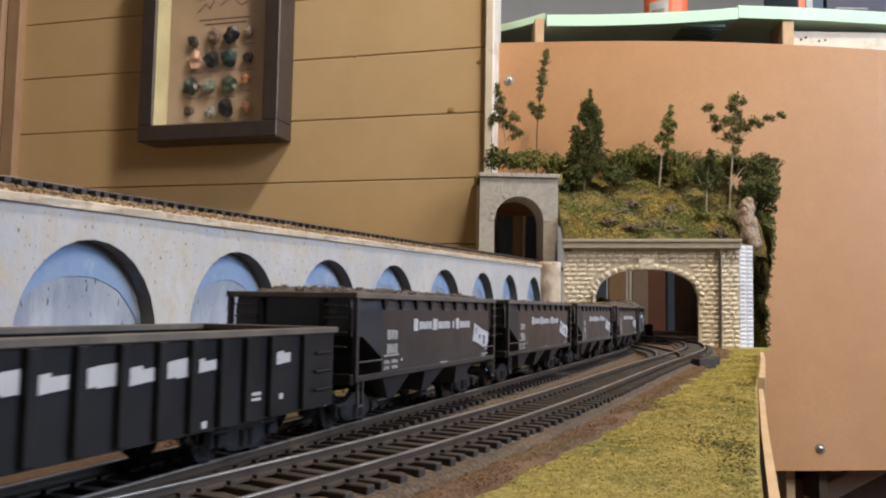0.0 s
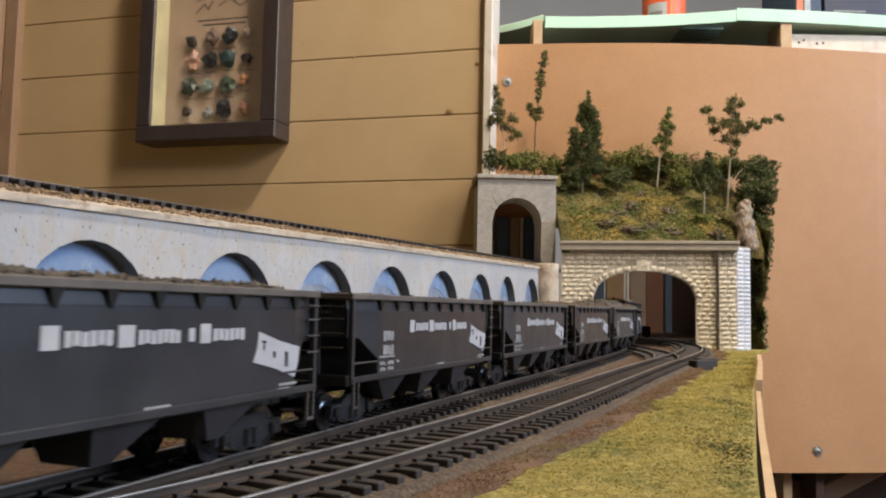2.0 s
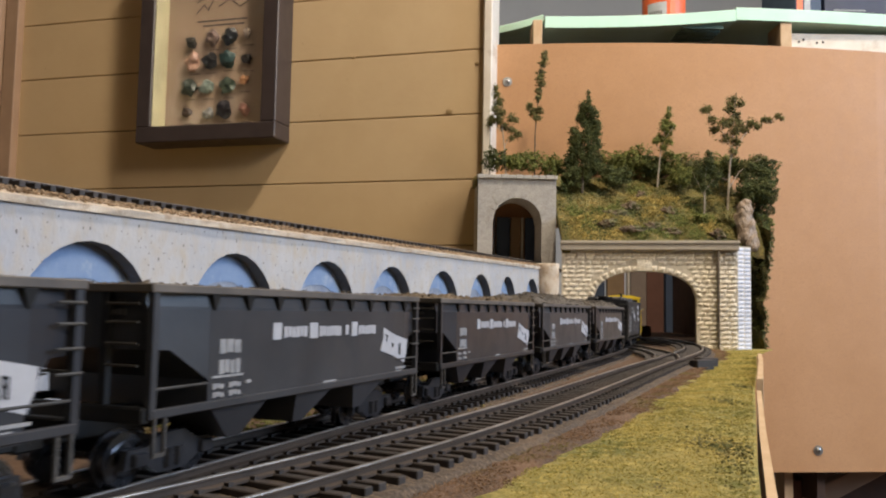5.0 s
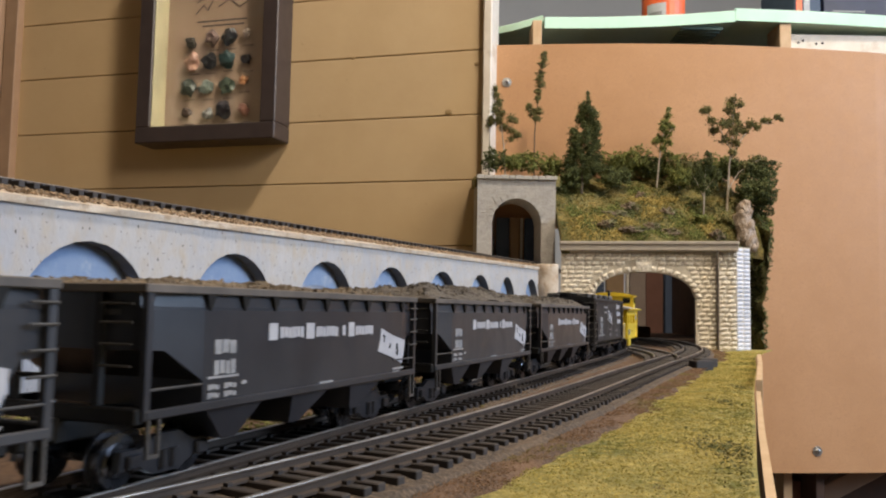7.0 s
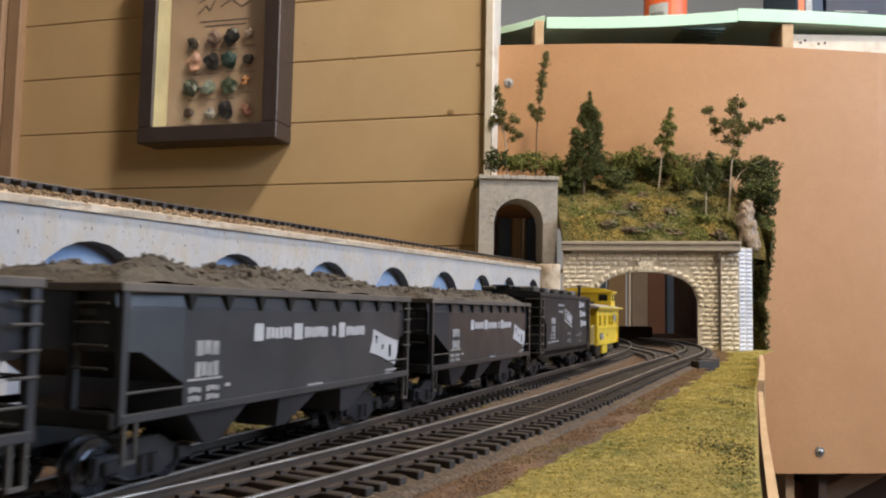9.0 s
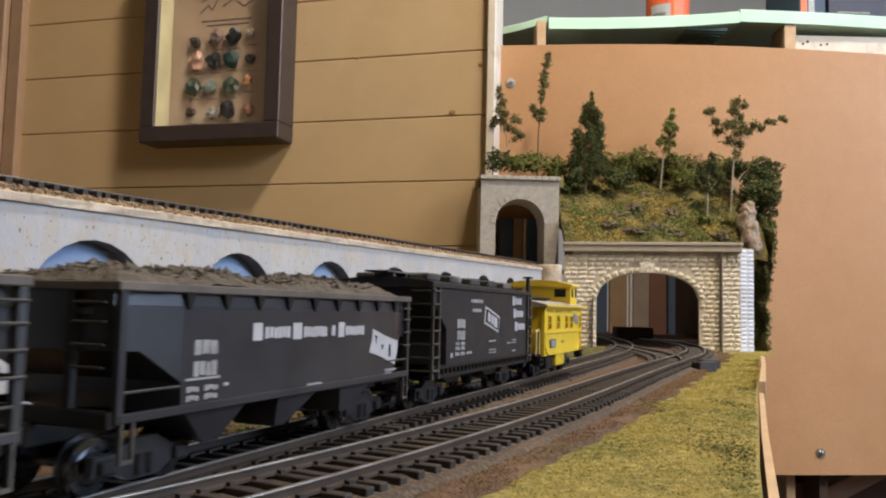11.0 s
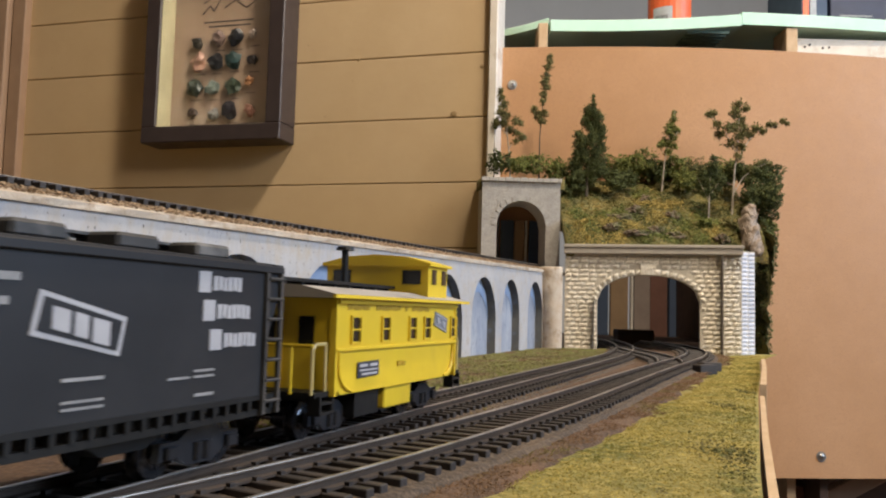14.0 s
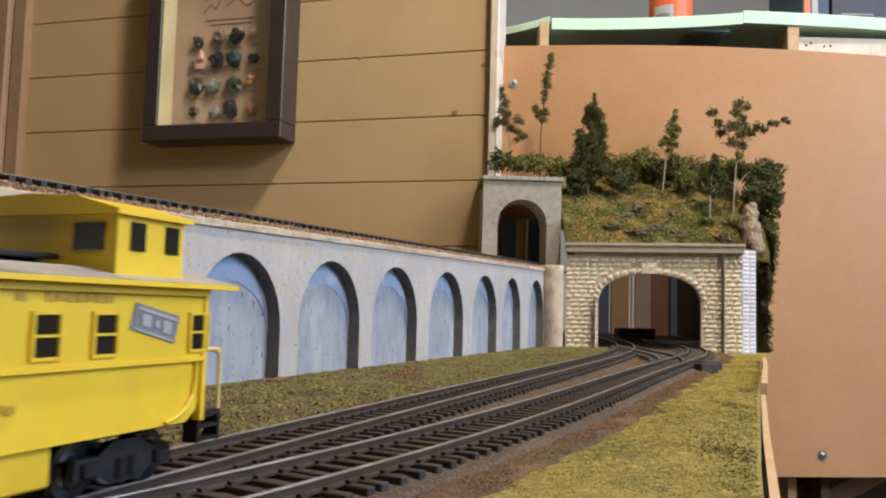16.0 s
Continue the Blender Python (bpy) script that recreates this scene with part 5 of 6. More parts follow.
BUSHES = [(.062, .90, .2005, .0127), (.0832, .90, .198, .0101), (.1016, .91, .2015, .0115), (.129, .92, .1986, .013), (.1489, .92, .1839, .0181), (.211, .95, .2069, .0174), (.2326, .95, .2106, .0201),
          (.249, .94, .2034, .0132), (.1958, .91, .1849, .0115), (.2124, .92, .1889, .0104), (.2787, .95, .2088, .0161), (.2972, .94, .2026, .0146), (.2798, .92, .1888, .0117), (.357, .90, .1880, .0180),
          (.376, .92, .1994, .014), (.3620, .885, .1688, .015), (.3427, .88, .1669, .0112), (.3362, .95, .2055, .0161), (.3495, .94, .2041, .0132), (.2867, .872, .1336, .0074), (.311, .868, .1315, .0086),
          (.366, .905, .166, .0125), (.3655, .90, .150, .011), (.364, .895, .133, .010), (.366, .905, .115, .009), (.183, .955, .205, .013), (.262, .958, .204, .015), (.318, .955, .203, .014)]
KINDS = "leaf_dark leaf leaf leaf leaf_dark leaf leaf leaf_dark leaf_dark leaf_dark leaf leaf_olive leaf leaf_dark leaf_dark leaf_dark leaf_dark leaf leaf_dark leaf leaf_olive leaf_dark leaf_dark leaf leaf_dark leaf_dark leaf leaf_dark".split()
for i, (b, k) in enumerate(zip(BUSHES, KINDS)):
    bush(*b, k, 100 + i)


nrng = np.random.default_rng(63)
for mt, lab, n, clumps in (("straw", "straw-coloured grass tufts on the hillside", 260, ((.150, .853, .012), (.168, .851, .014), (.188, .852, .012), (.178, .868, .010), (.207, .866, .010), (.155, .870, .010), (.245, .898, .012), (.262, .905, .010), (.225, .902, .009), (.290, .858, .009), (.236, .880, .011))),
                           ("leaf", "patches of green turf on the hillside", 300, ((.160, .862, .012), (.215, .850, .014), (.243, .855, .012), (.275, .850, .012), (.200, .890, .012), (.178, .882, .012), (.262, .872, .013), (.285, .888, .012), (.230, .922, .013), (.300, .870, .012), (.150, .885, .010))),
                           ("leaf_dark", "dark green crumbs below the ledges of the hillside", 150, ((.196, .874, .012), (.234, .864, .012), (.256, .880, .009), (.213, .887, .009), (.184, .859, .010), (.299, .848, .008)))):
    P = []
    for cx, cy, r in clumps:
        for k in range(n):
            x, y = cx + nrng.normal() * r * .55, cy + nrng.normal() * r * .40
            if .133 < x < .340 and .845 < y < .962:
                P.append((x, y, hill_z(x, y) + nrng.uniform(0, .0028 if mt != "leaf_dark" else .0012), float(nrng.uniform(.0005, .0014))))
    tagged(bits("turf_patch", P, .001, mt, rng=nrng, flat=.9), lab, "turf", kind="stuff")


def tree(base, lines, clumps, r0, bark, leaf, label, seed, flat=.85):
    """Limbs as tapered rods along lines of points, leaf clumps (x, z, radius) round them; y wanders a little."""
    rg = np.random.default_rng(seed)
    thing = empty("tree", pose(*base), label, "tree", group="trees on the hill")
    bx0, by0, bz0 = base
    bm = bmesh.new()
    for li, line in enumerate(lines):
        k = r0 if li == 0 else r0 * .55
        for i, (a, b) in enumerate(zip(line, line[1:])):
            n = len(line) - 1
            rod(bm, (a[0] - bx0, a[2] if len(a) > 2 else 0, a[1] - bz0), (b[0] - bx0, b[2] if len(b) > 2 else 0, b[1] - bz0), k * (1 - .75 * i / n), k * (1 - .75 * (i + 1) / n), 6)
    part("trunk", bm, bark, thing)
    P = []
    for cx, cz, r in clumps:
        r *= 1.22
        n = int(150 * (r / .005) ** 1.6) + 40
        d = rg.normal(size=(n, 3))
        d /= np.linalg.norm(d, axis=1)[:, None]
        lump = np.array([.68 + 1.0 * noise.noise(Vector(v) * 2.4 + Vector((seed + cx * 500, cz * 300, 0))) for v in d])
        q = d * (rg.uniform(.2, 1, n) ** .5 * lump * r)[:, None] + np.array([cx - bx0, rg.normal(0, .003), cz - bz0])
        P += [(*p, s) for p, s in zip(q, rg.uniform(.0005, .0012, n))]
    crown = bits("crown", P, .001, leaf, thing, flat, rg)
    return thing


tree((.0751, .90, .180), [[(.0751, .180), (.0734, .211), (.0695, .2435), (.0651, .2695), (.0622, .286)], [(.0734, .218), (.080, .228), (.087, .231)], [(.0715, .232), (.064, .240), (.058, .246)]],
     [(.0622, .284, .004), (.0635, .276, .005), (.066, .268, .006), (.063, .258, .007), (.069, .255, .005), (.0660, .246, .006), (.0585, .246, .005), (.0725, .240, .006), (.080, .247, .0055), (.086, .2475, .004), (.081, .235, .005), (.087, .230, .006), (.0805, .225, .004)],
     .0011, "bark", "leaf_olive", "slim young tree with pale trunk and olive clumps", 1)
tree((.060, .955, .185), [[(.060, .180), (.0600, .262)]], [(.060, .255, .004), (.061, .262, .003)], .0009, "bark_dark", "leaf_dark", "thin dark bare-stemmed sapling", 2)
tree((.1099, .92, .186), [[(.1099, .184), (.1101, .2359), (.1128, .2694), (.1155, .303), (.1216, .336)], [(.111, .252), (.106, .262), (.1017, .266)]],
     [(.1216, .334, .0035), (.1205, .327, .0045), (.1180, .318, .005), (.1175, .310, .0045), (.1150, .302, .006), (.1165, .294, .005), (.1135, .286, .0045), (.1130, .277, .004), (.1025, .267, .005), (.1075, .262, .006), (.1150, .263, .0055), (.1120, .254, .005)],
     .0010, "bark_dark", "leaf_olive", "tall slender tree with a bare dark lower stem", 3)
cone = [(.1700 - .0000 + .0003 * k, .283 - .0052 * k, .0022 + .00058 * k) for k in range(5)]
rg = np.random.default_rng(44)
for k in range(56):
    t = .18 + .82 * (k / 55) ** .8
    cone.append((.1695 - .010 * t * t + float(rg.uniform(-1, 1)) * .024 * t ** .8, .285 - .100 * t, .0066))
tree((.1634, .91, .168), [[(.1634, .166), (.1655, .22), (.1700, .287)]], cone, .0016, "bark_dark", "leaf_dark", "dark green conical conifer with ragged boughs", 4)
tree((.2523, .92, .176), [[(.2523, .176), (.2555, .2099), (.2606, .24), (.267, .2702)], [(.2570, .219), (.2495, .227)], [(.2590, .230), (.268, .242), (.2725, .249)]],
     [(.267, .269, .0035), (.2655, .261, .005), (.262, .253, .006), (.2665, .250, .005), (.2715, .248, .004), (.2590, .245, .006), (.2655, .240, .006), (.2560, .236, .005), (.2500, .229, .005), (.2610, .231, .006), (.2665, .228, .004), (.2590, .222, .005)],
     .0010, "bark", "leaf", "slim tree with a pale trunk and green clumps", 5)
tree((.3226, .89, .146), [[(.3226, .144), (.3258, .1966), (.3296, .2288), (.3322, .2742)], [(.3285, .215), (.315, .2413), (.2978, .2603)], [(.3270, .205), (.342, .232), (.3532, .2424), (.3851, .2529)], [(.3240, .170), (.336, .190), (.3499, .2005), (.3658, .2073)]],
     [(.3322, .272, .007), (.3380, .267, .005), (.3270, .262, .007), (.3340, .255, .006), (.3260, .246, .007), (.3370, .246, .006), (.3310, .236, .007), (.3230, .228, .007), (.3330, .224, .006), (.3290, .213, .005), (.2978, .260, .005), (.3035, .262, .005), (.3060, .248, .006),
      (.3110, .239, .006), (.3165, .244, .006), (.3440, .239, .006), (.3500, .246, .006), (.3570, .243, .005), (.3640, .250, .004), (.3720, .251, .0045), (.3790, .254, .004), (.3850, .252, .003), (.3440, .199, .005), (.3520, .204, .005), (.3600, .207, .005), (.3670, .206, .003)],
     .0013, "bark", "leaf_olive", "broad tree with spreading limbs and a white trunk", 6)
tree((.2911, .875, .126), [[(.2911, .124), (.2929, .1742), (.2954, .2058)], [(.2920, .160), (.283, .178), (.279, .186)], [(.2925, .165), (.303, .180), (.309, .188)]],
     [(.2954, .206, .004), (.2960, .199, .006), (.2910, .192, .007), (.3000, .189, .007), (.2850, .186, .006), (.3060, .183, .006), (.2930, .180, .008), (.2830, .177, .006), (.3020, .174, .006), (.2900, .170, .006), (.2960, .165, .005)],
     .0010, "bark", "leaf_dark", "small dark tree with a pale stem", 7)

# ---- dark space behind the portals ----
# added blocker that keeps the right of the tunnel dark
bm = bmesh.new()
box(bm, .47, .48, 1.0, 1.7, -.2, .34)
tagged(link("wall_tunnel_east", bm, "dark_wood"), "dark board added to shade the tunnel's side", "board", kind="structure")
slab("floor_tunnel", -.02, .34, .86, 1.75, -.02, -.0085, "dark_wood", "dark board under the hidden track", "board")
slab("floor_tunnel_east", .341, .47, 1.0, 1.75, -.02, -.0085, "dark_wood", "dark board under the hidden track", "board")
for x0, x1, y, k, lab in ((.236, .263, 1.262, "slate_blue", "slate blue upright board in the tunnel"), (.265, .2925, 1.255, "tan_board", "tan upright board in the tunnel"), (.2945, .2985, 1.245, "white_paint", "narrow white upright batten in the tunnel"),
                     (.302, .327, 1.255, "taupe", "taupe upright board in the tunnel"), (.329, .356, 1.262, "brick_red", "red-brown upright board in the tunnel"), (.358, .372, 1.258, "slate_blue", "slate blue upright board in the tunnel"),
                     ):
    bm = bmesh.new()
    box(bm, x0 * 1.275, x1 * 1.275, y * 1.275, y * 1.275 + .012, -.0085, .36, .0008)
    tagged(link("upright_board", bm, k), lab, "board", group="boards in the tunnel")
for x0, x1, k, lab in ((.0700, .0855, "slate_blue", "slate blue upright board behind the narrow portal"), (.0865, .0975, "tan_board", "tan upright board behind the narrow portal"),
                       (.0990, .1015, "white_paint", "narrow white batten behind the narrow portal"), (.1040, .1230, "slate_blue", "slate blue upright board behind the narrow portal")):
    bm = bmesh.new()
    box(bm, x0, x1, .957, .963, .0775, .142, .0005)
    tagged(link("upright_board", bm, k), lab, "board", group="boards behind the narrow portal")
bm = bmesh.new()
box(bm, .243, .293, 1.10, 1.13, -.0085, .0125, .001)
tagged(link("block", bm, "dark_wood"), "black wooden block beside the hidden track", "block")

# ---- things on top of the backdrop ----
def foam_sheet(x0, x1, yf0, yf1, z0, z1, drop, label):
    bm = bmesh.new()
    n = 10
    ring = []
    for i in range(n + 1):
        t = i / n
        x, y = x0 + (x1 - x0) * t, yf0 + (yf1 - yf0) * t
        z = drop * t * t
        w = .0006 * noise.noise((x * 40, 0, 0))
        ring.append([bm.verts.new(p) for p in ((x, y + w, z0 + z), (x, y - w, z1 + z - .0012), (x, y + .0015, z1 + z), (x, 1.17, z1 + z), (x, 1.17, z0 + z))])
    for a, b in zip(ring, ring[1:]):
        for i in range(5):
            bm.faces.new((a[i], a[(i + 1) % 5], b[(i + 1) % 5], b[i]))
    bm.faces.new(ring[0]), bm.faces.new(ring[-1][::-1])
    bmesh.ops.recalc_face_normals(bm, faces=bm.faces)
    return tagged(link("foam_sheet", bm, "foam"), label, "foam sheet", group="foam sheets")


foam_sheet(.0700, .1290, 1.035, .998, .3945, .4040, .0045, "mint green insulation foam offcut on wooden blocks")
f2 = foam_sheet(.1300, .3707, .990, .986, .3880, .4029, .0121, "long mint green insulation foam sheet on wooden blocks")
f3 = foam_sheet(.3712, .84, .986, 1.000, .4016, .4179, -.019, "mint green insulation foam sheet bending down at its end")
bm = bmesh.new()
for r in range(5):
    box(bm, .305, .358, .996 + r * .012, 1.001 + r * .012, .3925, .3965)
tagged(part("print", bm, "foam_print", f2, "rows of dark print as bars"), kind="stuff")
for x0, x1, z1 in ((.1150, .1265, .3980), (.4285, .4430, .4005)):
    bm = bmesh.new()
    box(bm, x0, x1, .9905, 1.03, .352, z1, .0006)
    box(bm, x0 + .002, x1 - .002, 1.002, 1.028, -.2 if x0 > .4 else .166, .353)
    tagged(link("wood_block", bm, "pale_wood"), "short pale wooden block under the foam", "wood block")
bm = bmesh.new()
box(bm, .4460, .75, 1.002, 1.012, .30, .391, .0005)
white = tagged(link("white_panel", bm, "white_paint"), "white drilled panel standing behind the backdrop", "panel")
for x, z in ((.457, .380), (.463, .383), (.480, .379), (.488, .380)):
    bm = bmesh.new()
    rod(bm, (x, 1.0025, z), (x, 1.0012, z), .0018, .0014, 8)
    part("hole", bm, "ink", white, "dark drilled hole")
# bottle and boxes on the foam
bm = bmesh.new()
rod(bm, (.30, 1.06, .4075), (.30, 1.06, .47), .0285, .0285, 24)
rod(bm, (.30, 1.06, .47), (.30, 1.06, .49), .0285, .012, 24)
bt = tagged(link("bottle", bm, "red"), "orange-red plastic bottle with a white label standing on foam", "bottle")
bm = bmesh.new()
for i in range(9):
    a0, a1 = math.radians(-152 + i * 6), math.radians(-152 + (i + 1) * 6)
    quad(bm, [(.30 + .0288 * math.cos(a), 1.06 + .0288 * math.sin(a), z) for a, z in ((a0, .41), (a1, .41), (a1, .4415), (a0, .4415))])
lb = part("label", bm, "letter", bt, "white label")
bm = bmesh.new()
for i in range(6):
    a = math.radians(-142 + i * 6)
    box(bm, -.0006, .0006, -.0002, .0002, .412, .430, m=Matrix.Translation((.30 + .0291 * math.cos(a), 1.06 + .0291 * math.sin(a), 0)) @ Matrix.Rotation(a + math.pi / 2, 4, "Z"))
tagged(part("label_bars", bm, "ink", lb), kind="stuff")
for x0, x1, k, lab in ((.470, .505, "slate_blue", "blue cardboard box with a red and white stripe"), (.509, .640, "navy", "dark navy cardboard box with pale print")):
    bm = bmesh.new()
    box(bm, x0, x1, 1.04, 1.15, .412, .50, .0008)
    ob = tagged(link("box", bm, k), lab, "box", group="boxes on the foam")
    bm = bmesh.new()
    if x0 < .5:
        box(bm, x0 + .002, x0 + .010, 1.0392, 1.0402, .400, .48)
        part("stripe", bm, "red", ob, "red stripe")
        bm = bmesh.new()
        box(bm, x0 + .012, x0 + .020, 1.0392, 1.0402, .400, .48)
        part("stripe", bm, "letter", ob, "white stripe")
    else:
        for r in range(5):
            box(bm, x0 + .012, x0 + .055, 1.0392, 1.0402, .412 + r * .006, .414 + r * .006)
        tagged(part("print", bm, "letter_dim", ob, "pale print as bars"), kind="stuff")

# screws in the hardboard
for x, z in ((.0824, .3147), (.459, -.1302)):
    m = pose(x, bow(x), z, 90, 0, 0)
    bm = bmesh.new()
    rod(bm, (0, 0, -.001), (0, 0, .0012), .0062, .0058, 20)
    s = tagged(link("screw", bm, "chrome"), "round-headed steel screw with washer in the hardboard", "screw", group="screws in the hardboard")
    s.matrix_world = m
    bm = bmesh.new()
    bmesh.ops.create_uvsphere(bm, u_segments=14, v_segments=8, radius=.0036, matrix=Matrix.Translation((0, 0, .0012)) @ Matrix.Diagonal((1, 1, .6, 1)))
    part("head", bm, "chrome", s, smooth=True)
    bm = bmesh.new()
    box(bm, -.0026, .0026, -.0004, .0004, .0030, .0036)
    box(bm, -.0004, .0004, -.0026, .0026, .0030, .0036)
    part("slot", bm, "ink", s)

# bench frame under the backdrop
# dark sheet hides the lit far wall and stands in for under-bench shade
slab("wall_bench", .36, 1.6, 1.20, 1.21, -.9, -.10, "dark_wood", "dark sheet added for the shade under the bench", "panel")
bm = bmesh.new()
box(bm, -.10, .12, -.008, .008, -.012, .012, .001)
ob = tagged(link("brace", bm, "brown_trim"), "diagonal brown wooden brace under the bench", "brace")
ob.matrix_world = pose(.56, 1.09, -.185, 0, -28, 0)
bm = bmesh.new()
box(bm, .42, .47, 1.04, 1.10, -.30, -.178, .002)
tagged(link("toolbox", bm, "brick_red"), "dark red box in the shade under the bench", "box")

# small wooden blocks by the siding, for the switch
for x, y, r in ((.1760, .535, 25), (.1880, .562, 20)):
    bm = bmesh.new()
    box(bm, -.0075, .0075, -.004, .004, -.0085, .0004, .0006)
    ob = tagged(link("switch_block", bm, "tie"), "small dark weathered block beside the siding", "block", group="switch blocks")
    ob.matrix_world = pose(x, y, 0, 0, 0, r)

# ---- shadow box with minerals on the panelled wall ----
sb = empty("shadow_box", WALL_M, "deep black framed shadow box with mineral samples", "shadow box")
bu0, bu1, bz0, bz1, D = .2565, .4600, .2425, .520, .0435
W = .0215


def wbox(bm, u0, u1, o0, o1, z0, z1, bevel=0.0):
    return box(bm, -u1, -u0, -o1, -o0, z0, z1, bevel)


for a in ((bu0, bu1, bz0, bz0 + W), (bu0, bu1, bz1 - W, bz1)):
    bm = bmesh.new()
    wbox(bm, a[0], a[1], .001, D, a[2], a[3], .0012)
    part("frame_rail", bm, "frame_black", sb)
for a in ((bu0, bu0 + W), (bu1 - W, bu1)):
    bm = bmesh.new()
    wbox(bm, a[0], a[1], .001, D - .0003, bz0 + W, bz1 - W, .0012)
    part("frame_stile", bm, "frame_black", sb)
bm = bmesh.new()
iu0, iu1, iz0, iz1 = bu0 + W, bu1 - W, bz0 + W, bz1 - W
wbox(bm, iu0 - .0005, iu0 + .0008, .008, D - .004, iz0, iz1)
wbox(bm, iu1 - .0008, iu1 + .0005, .008, D - .004, iz0, iz1)
wbox(bm, iu0, iu1, .008, D - .004, iz0 - .0005, iz0 + .0008)
part("lining", bm, "mat_cream", sb, "cream paper lining")
bm = bmesh.new()
wbox(bm, iu0, iu1, .006, .011, iz0, iz1)
card = part("card", bm, "card", sb, "tan printed display card")
MIN = [((.3975, .3827), .0080, (.05, .045, .035)), ((.3668, .3877), .0100, (.22, .15, .13)), ((.3413, .3876), .0125, (.02, .022, .028)), ((.3154, .3912), .0060, (.45, .36, .30)), ((.3943, .356), .0130, (.62, .36, .26)),
       ((.3702, .3561), .0110, (.02, .02, .022)), ((.3439, .3576), .0115, (.04, .09, .09)), ((.3145, .3559), .0075, (.05, .04, .04)), ((.4001, .3212), .0125, (.04, .055, .04)), ((.3726, .3206), .0095, (.26, .32, .28)),
       ((.3429, .3207), .0115, (.07, .10, .07)), ((.319, .3279), .0065, (.62, .30, .14)), ((.4008, .2879), .0070, (.09, .06, .045)), ((.3689, .2843), .0075, (.28, .28, .27)), ((.3437, .2886), .0110, (.03, .028, .035)), ((.3161, .2875), .0080, (.38, .18, .13))]
for i, ((u, z), r, c) in enumerate(MIN):
    M["mineral%d" % i] = mat("mineral", tuple(k * .5 for k in c), .4, other=tuple(k * .8 for k in c), scale=150, bump=.3, bump_scale=260)
    bm = bmesh.new()
    bmesh.ops.create_icosphere(bm, subdivisions=2, radius=r * .95)
    for v in bm.verts:
        k = 1 + .75 * noise.noise(v.co * (1.5 / r) + Vector((i * 7.3, 0, 0)))
        v.co = Vector((-u + v.co.x * k, -.016 + v.co.y * .65 * k, z + v.co.z * k))
    part("mineral", bm, "mineral%d" % i, sb)
bm = bmesh.new()
for (u, z), r, c in MIN:
    wbox(bm, u - .008, u + .007, .0108, .0113, z - .0155, z - .0145)
for k, (u0, u1) in enumerate(((.318, .393), (.322, .385))):
    wbox(bm, u0, u1, .0108, .0113, .4120 - k * .0065, .4140 - k * .0065)
tagged(part("print", bm, "ink", card, "lines of small print as bars"), kind="stuff")
bm = bmesh.new()
for a, b in (((.396, .424), (.384, .436)), ((.384, .436), (.378, .428)), ((.378, .428), (.368, .446)), ((.362, .432), (.345, .442)), ((.345, .442), (.330, .430)), ((.330, .430), (.316, .438)), ((.345, .442), (.322, .446)), ((.395, .440), (.375, .450))):
    rod(bm, (-a[0], -.0112, a[1]), (-b[0], -.0112, b[1]), .0009, .0006, 4)
tagged(part("drawing", bm, "ink", card, "dark line drawing"), kind="stuff")
g = bpy.data.materials.new("clear_glass")
g.use_nodes = True
gb = g.node_tree.nodes["Principled BSDF"]
gb.inputs["Transmission Weight"].default_value, gb.inputs["Roughness"].default_value, gb.inputs["IOR"].default_value = 1.0, .02, 1.15
M["glass"] = g
bm = bmesh.new()
wbox(bm, iu0, iu1, D - .0042, D - .003, iz0, iz1)
pane = part("glass_pane", bm, "glass", sb, "clear glass pane")
pane.visible_shadow = False

M["olive_bits"] = mat("olive_bits", (.150, .155, .046), .95, other=(.215, .185, .070), scale=80, third=(.12, .085, .045), third_scale=30, third_amount=(.50, .66), island=.3, spec=.2)
# ---- loose scatter on the ground ----
nrng = np.random.default_rng(77)
pts, brown = [], []
for k in range(70000):
    y = .06 + .76 * nrng.uniform() ** 1.5
    x = bx(y) + .019 + nrng.uniform() * (edge_x(y) - bx(y) - .020)
    if x > edge_x(y) - .0005 or y > .80:
        continue
    d = x - bx(y) - .018
    n = noise.noise((x * 45, y * 45, 0)) + .5 * noise.noise((x * 150, y * 150, 0))
    z = GZ + .0012 * noise.noise((x * 40, y * 40, 0)) + .0022 * min(1, max(0, d) / .03) - .0012
    s = float(nrng.uniform(.00022, .0006)) * (.38 + 1.1 * y)
    if d < .012 + .010 * n:
        brown.append((x, y, max(z, -.0046), s))
    else:
        pts.append((x, y, z, s))
tagged(bits("grass_scatter", pts, .0008, "grass_bits", rng=nrng), "yellow-green ground foam scattered as grass", "grass", kind="stuff")
dark = []
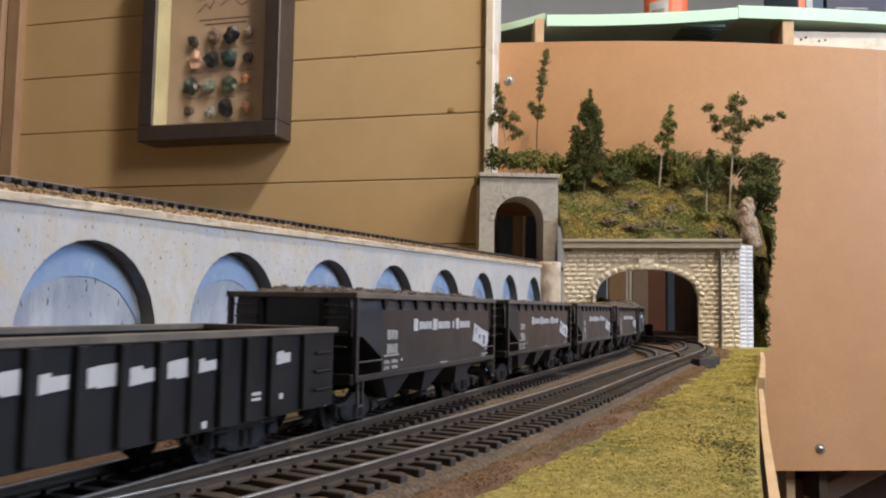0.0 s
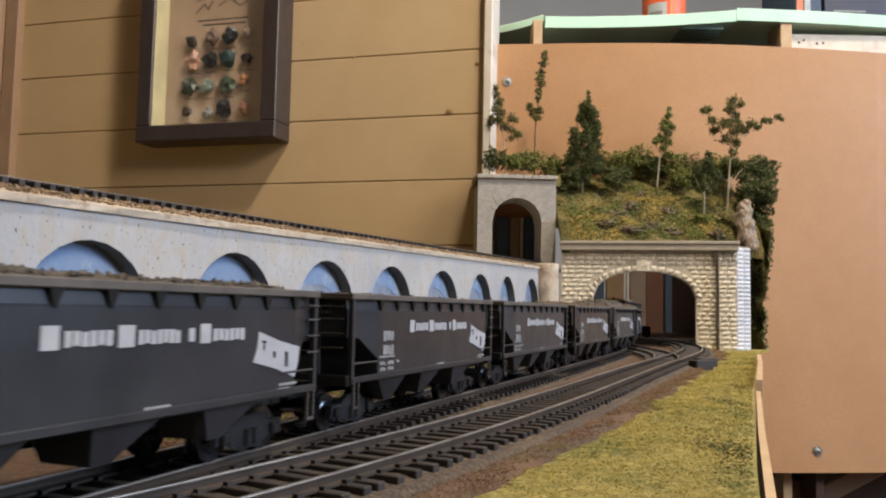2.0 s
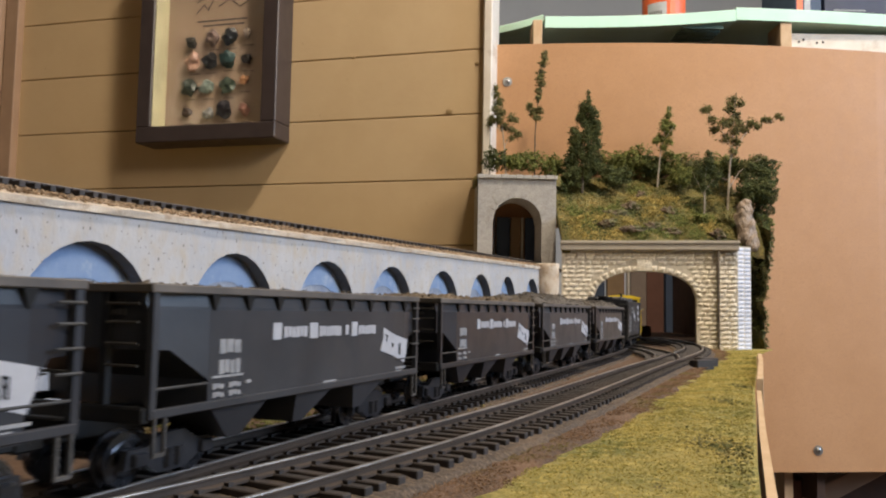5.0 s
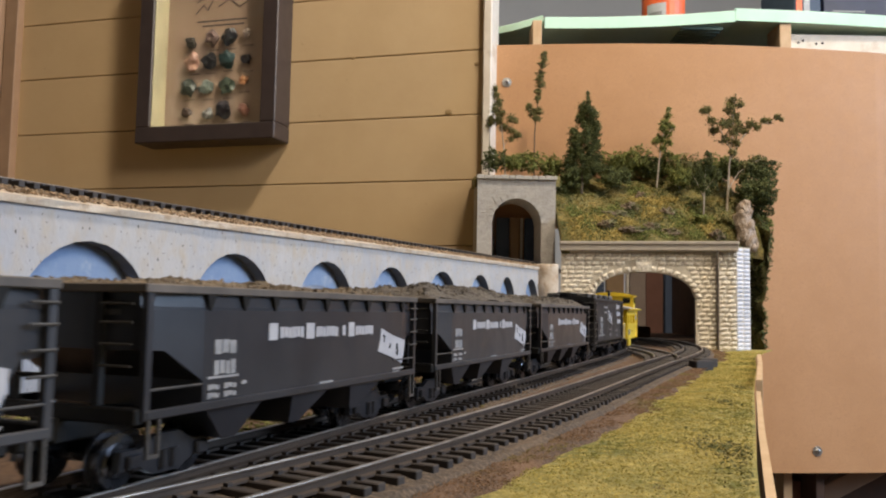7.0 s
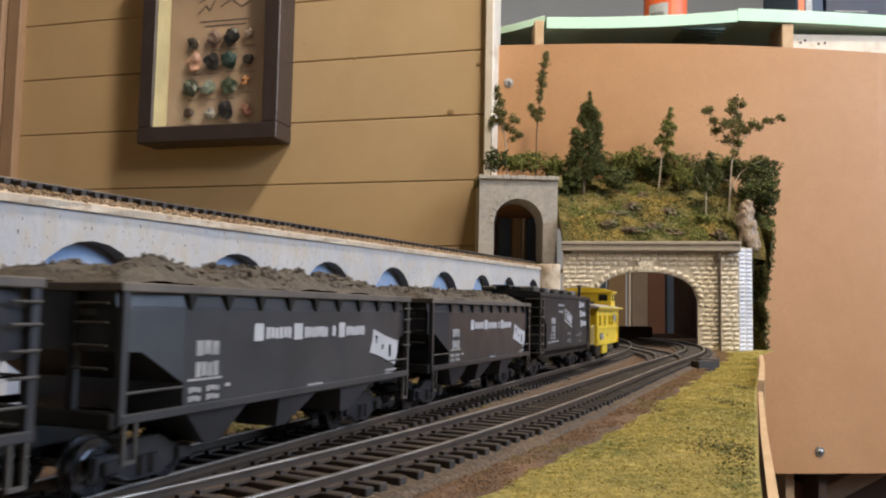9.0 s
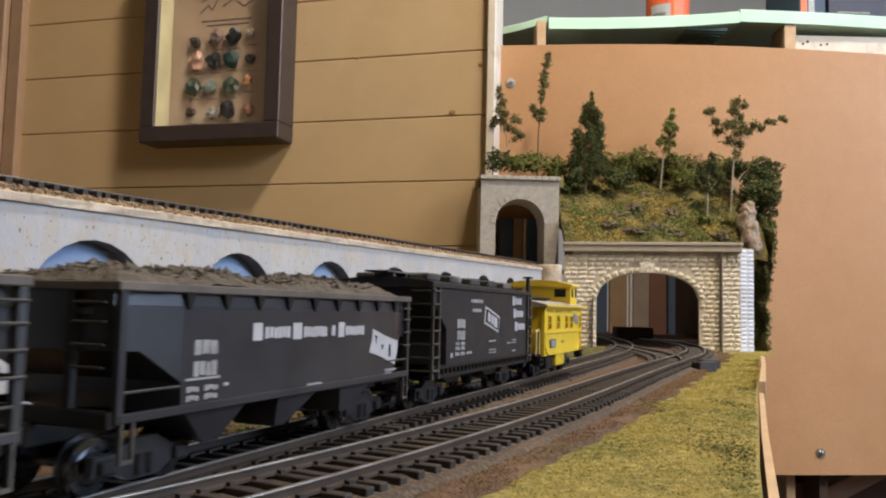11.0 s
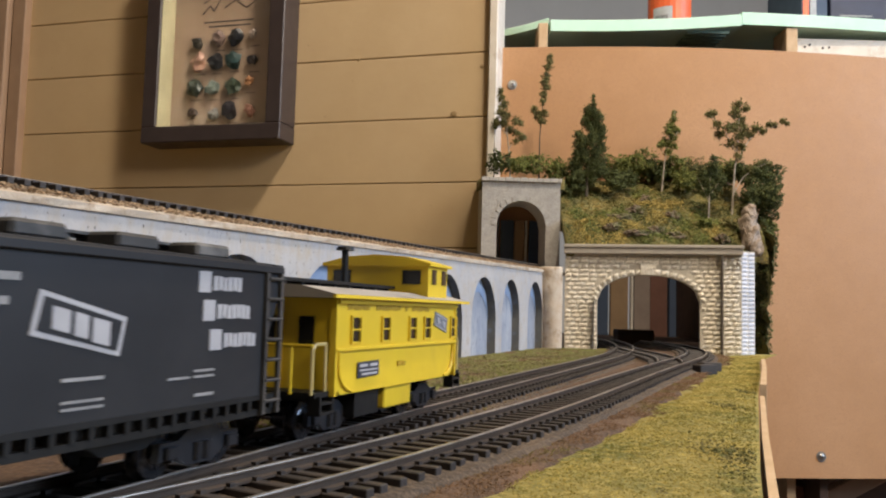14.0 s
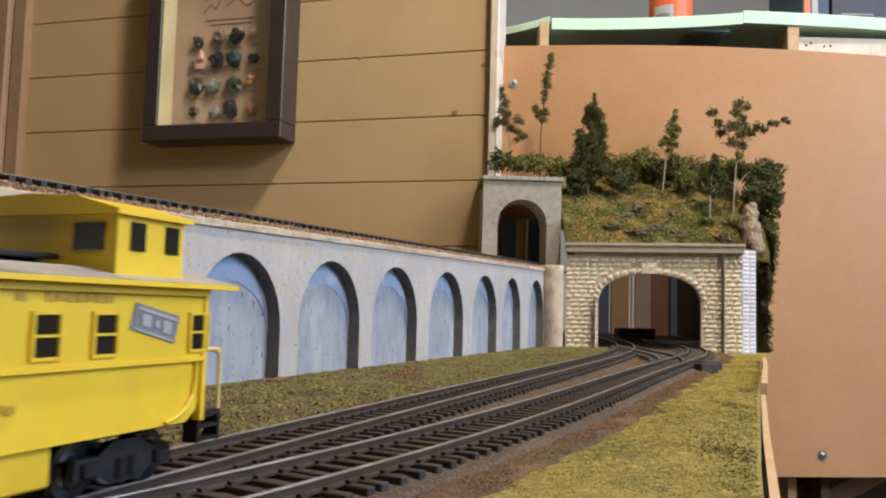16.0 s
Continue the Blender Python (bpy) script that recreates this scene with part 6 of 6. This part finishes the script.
for cx, cy, r, n in ((.0775, .214, .011, 420), (.0735, .172, .010, 220), (.118, .330, .006, 110), (.150, .395, .006, 90)):
    for k in range(n):
        x, y = cx + nrng.normal() * r * .45, cy + nrng.normal() * r
        if x < edge_x(y) - .001:
            dark.append((x, y, GZ + .0014 + nrng.uniform(0, .0006), float(nrng.uniform(.00025, .0006))))
tagged(bits("turf_patch", dark, .0005, "leaf_olive", rng=nrng), "darker green and burnt patches in the grass", "grass", kind="stuff")
# the strip between main track and retaining wall
olive = []
for k in range(26000):
    y = .20 + .66 * nrng.uniform()
    xw = RW0.x + (y - RW0.y) * RWD.x / RWD.y
    x = xw + .001 + nrng.uniform() * (ax(y) - .019 - xw)
    spot = (x, y, -.0045, float(nrng.uniform(.0003, .0010)))
    if noise.noise((x * 28, y * 28, 4)) + .4 * noise.noise((x * 90, y * 90, 4)) > -.32:
        olive.append(spot)
    else:
        brown.append(spot)
tagged(bits("olive_scatter", olive, .0008, "olive_bits", rng=nrng), "dull olive and brown turf along the retaining wall", "grass", kind="stuff")
tagged(bits("earth_scatter", brown, .0008, "earth_bits", rng=nrng), "brown and olive earth crumbs beside the tracks", "earth", kind="stuff")
# gravel along the upper ledge
pts = []
for k in range(5000):
    u = nrng.uniform(-.2, .56)
    v = nrng.uniform(.001, .010)
    p = RWM @ Vector((u, v, 0))
    pts.append((p.x, p.y, wall_top(u) + .0012 + v * .35, float(nrng.uniform(.0004, .0010))))
tagged(bits("ledge_gravel", pts, .0007, "gravel", rng=nrng), "tan and brown gravel on the ledge beside the upper track", "gravel", kind="stuff")
# ballast stones between the rails
pts = []
for f, y0 in ((ax, .15), (bx, .12)):
    for k in range(5000):
        y = nrng.uniform(y0, .85)
        d = nrng.uniform(-.019, .019)
        pts.append((f(y) + d, y, -.0040 + nrng.uniform(-.0004, .0002), float(nrng.uniform(.0003, .0007))))
tagged(bits("ballast_stones", pts, .0005, "earth_bits", rng=nrng), "fine brown ballast between the sleepers", "ballast", kind="stuff")


motions()
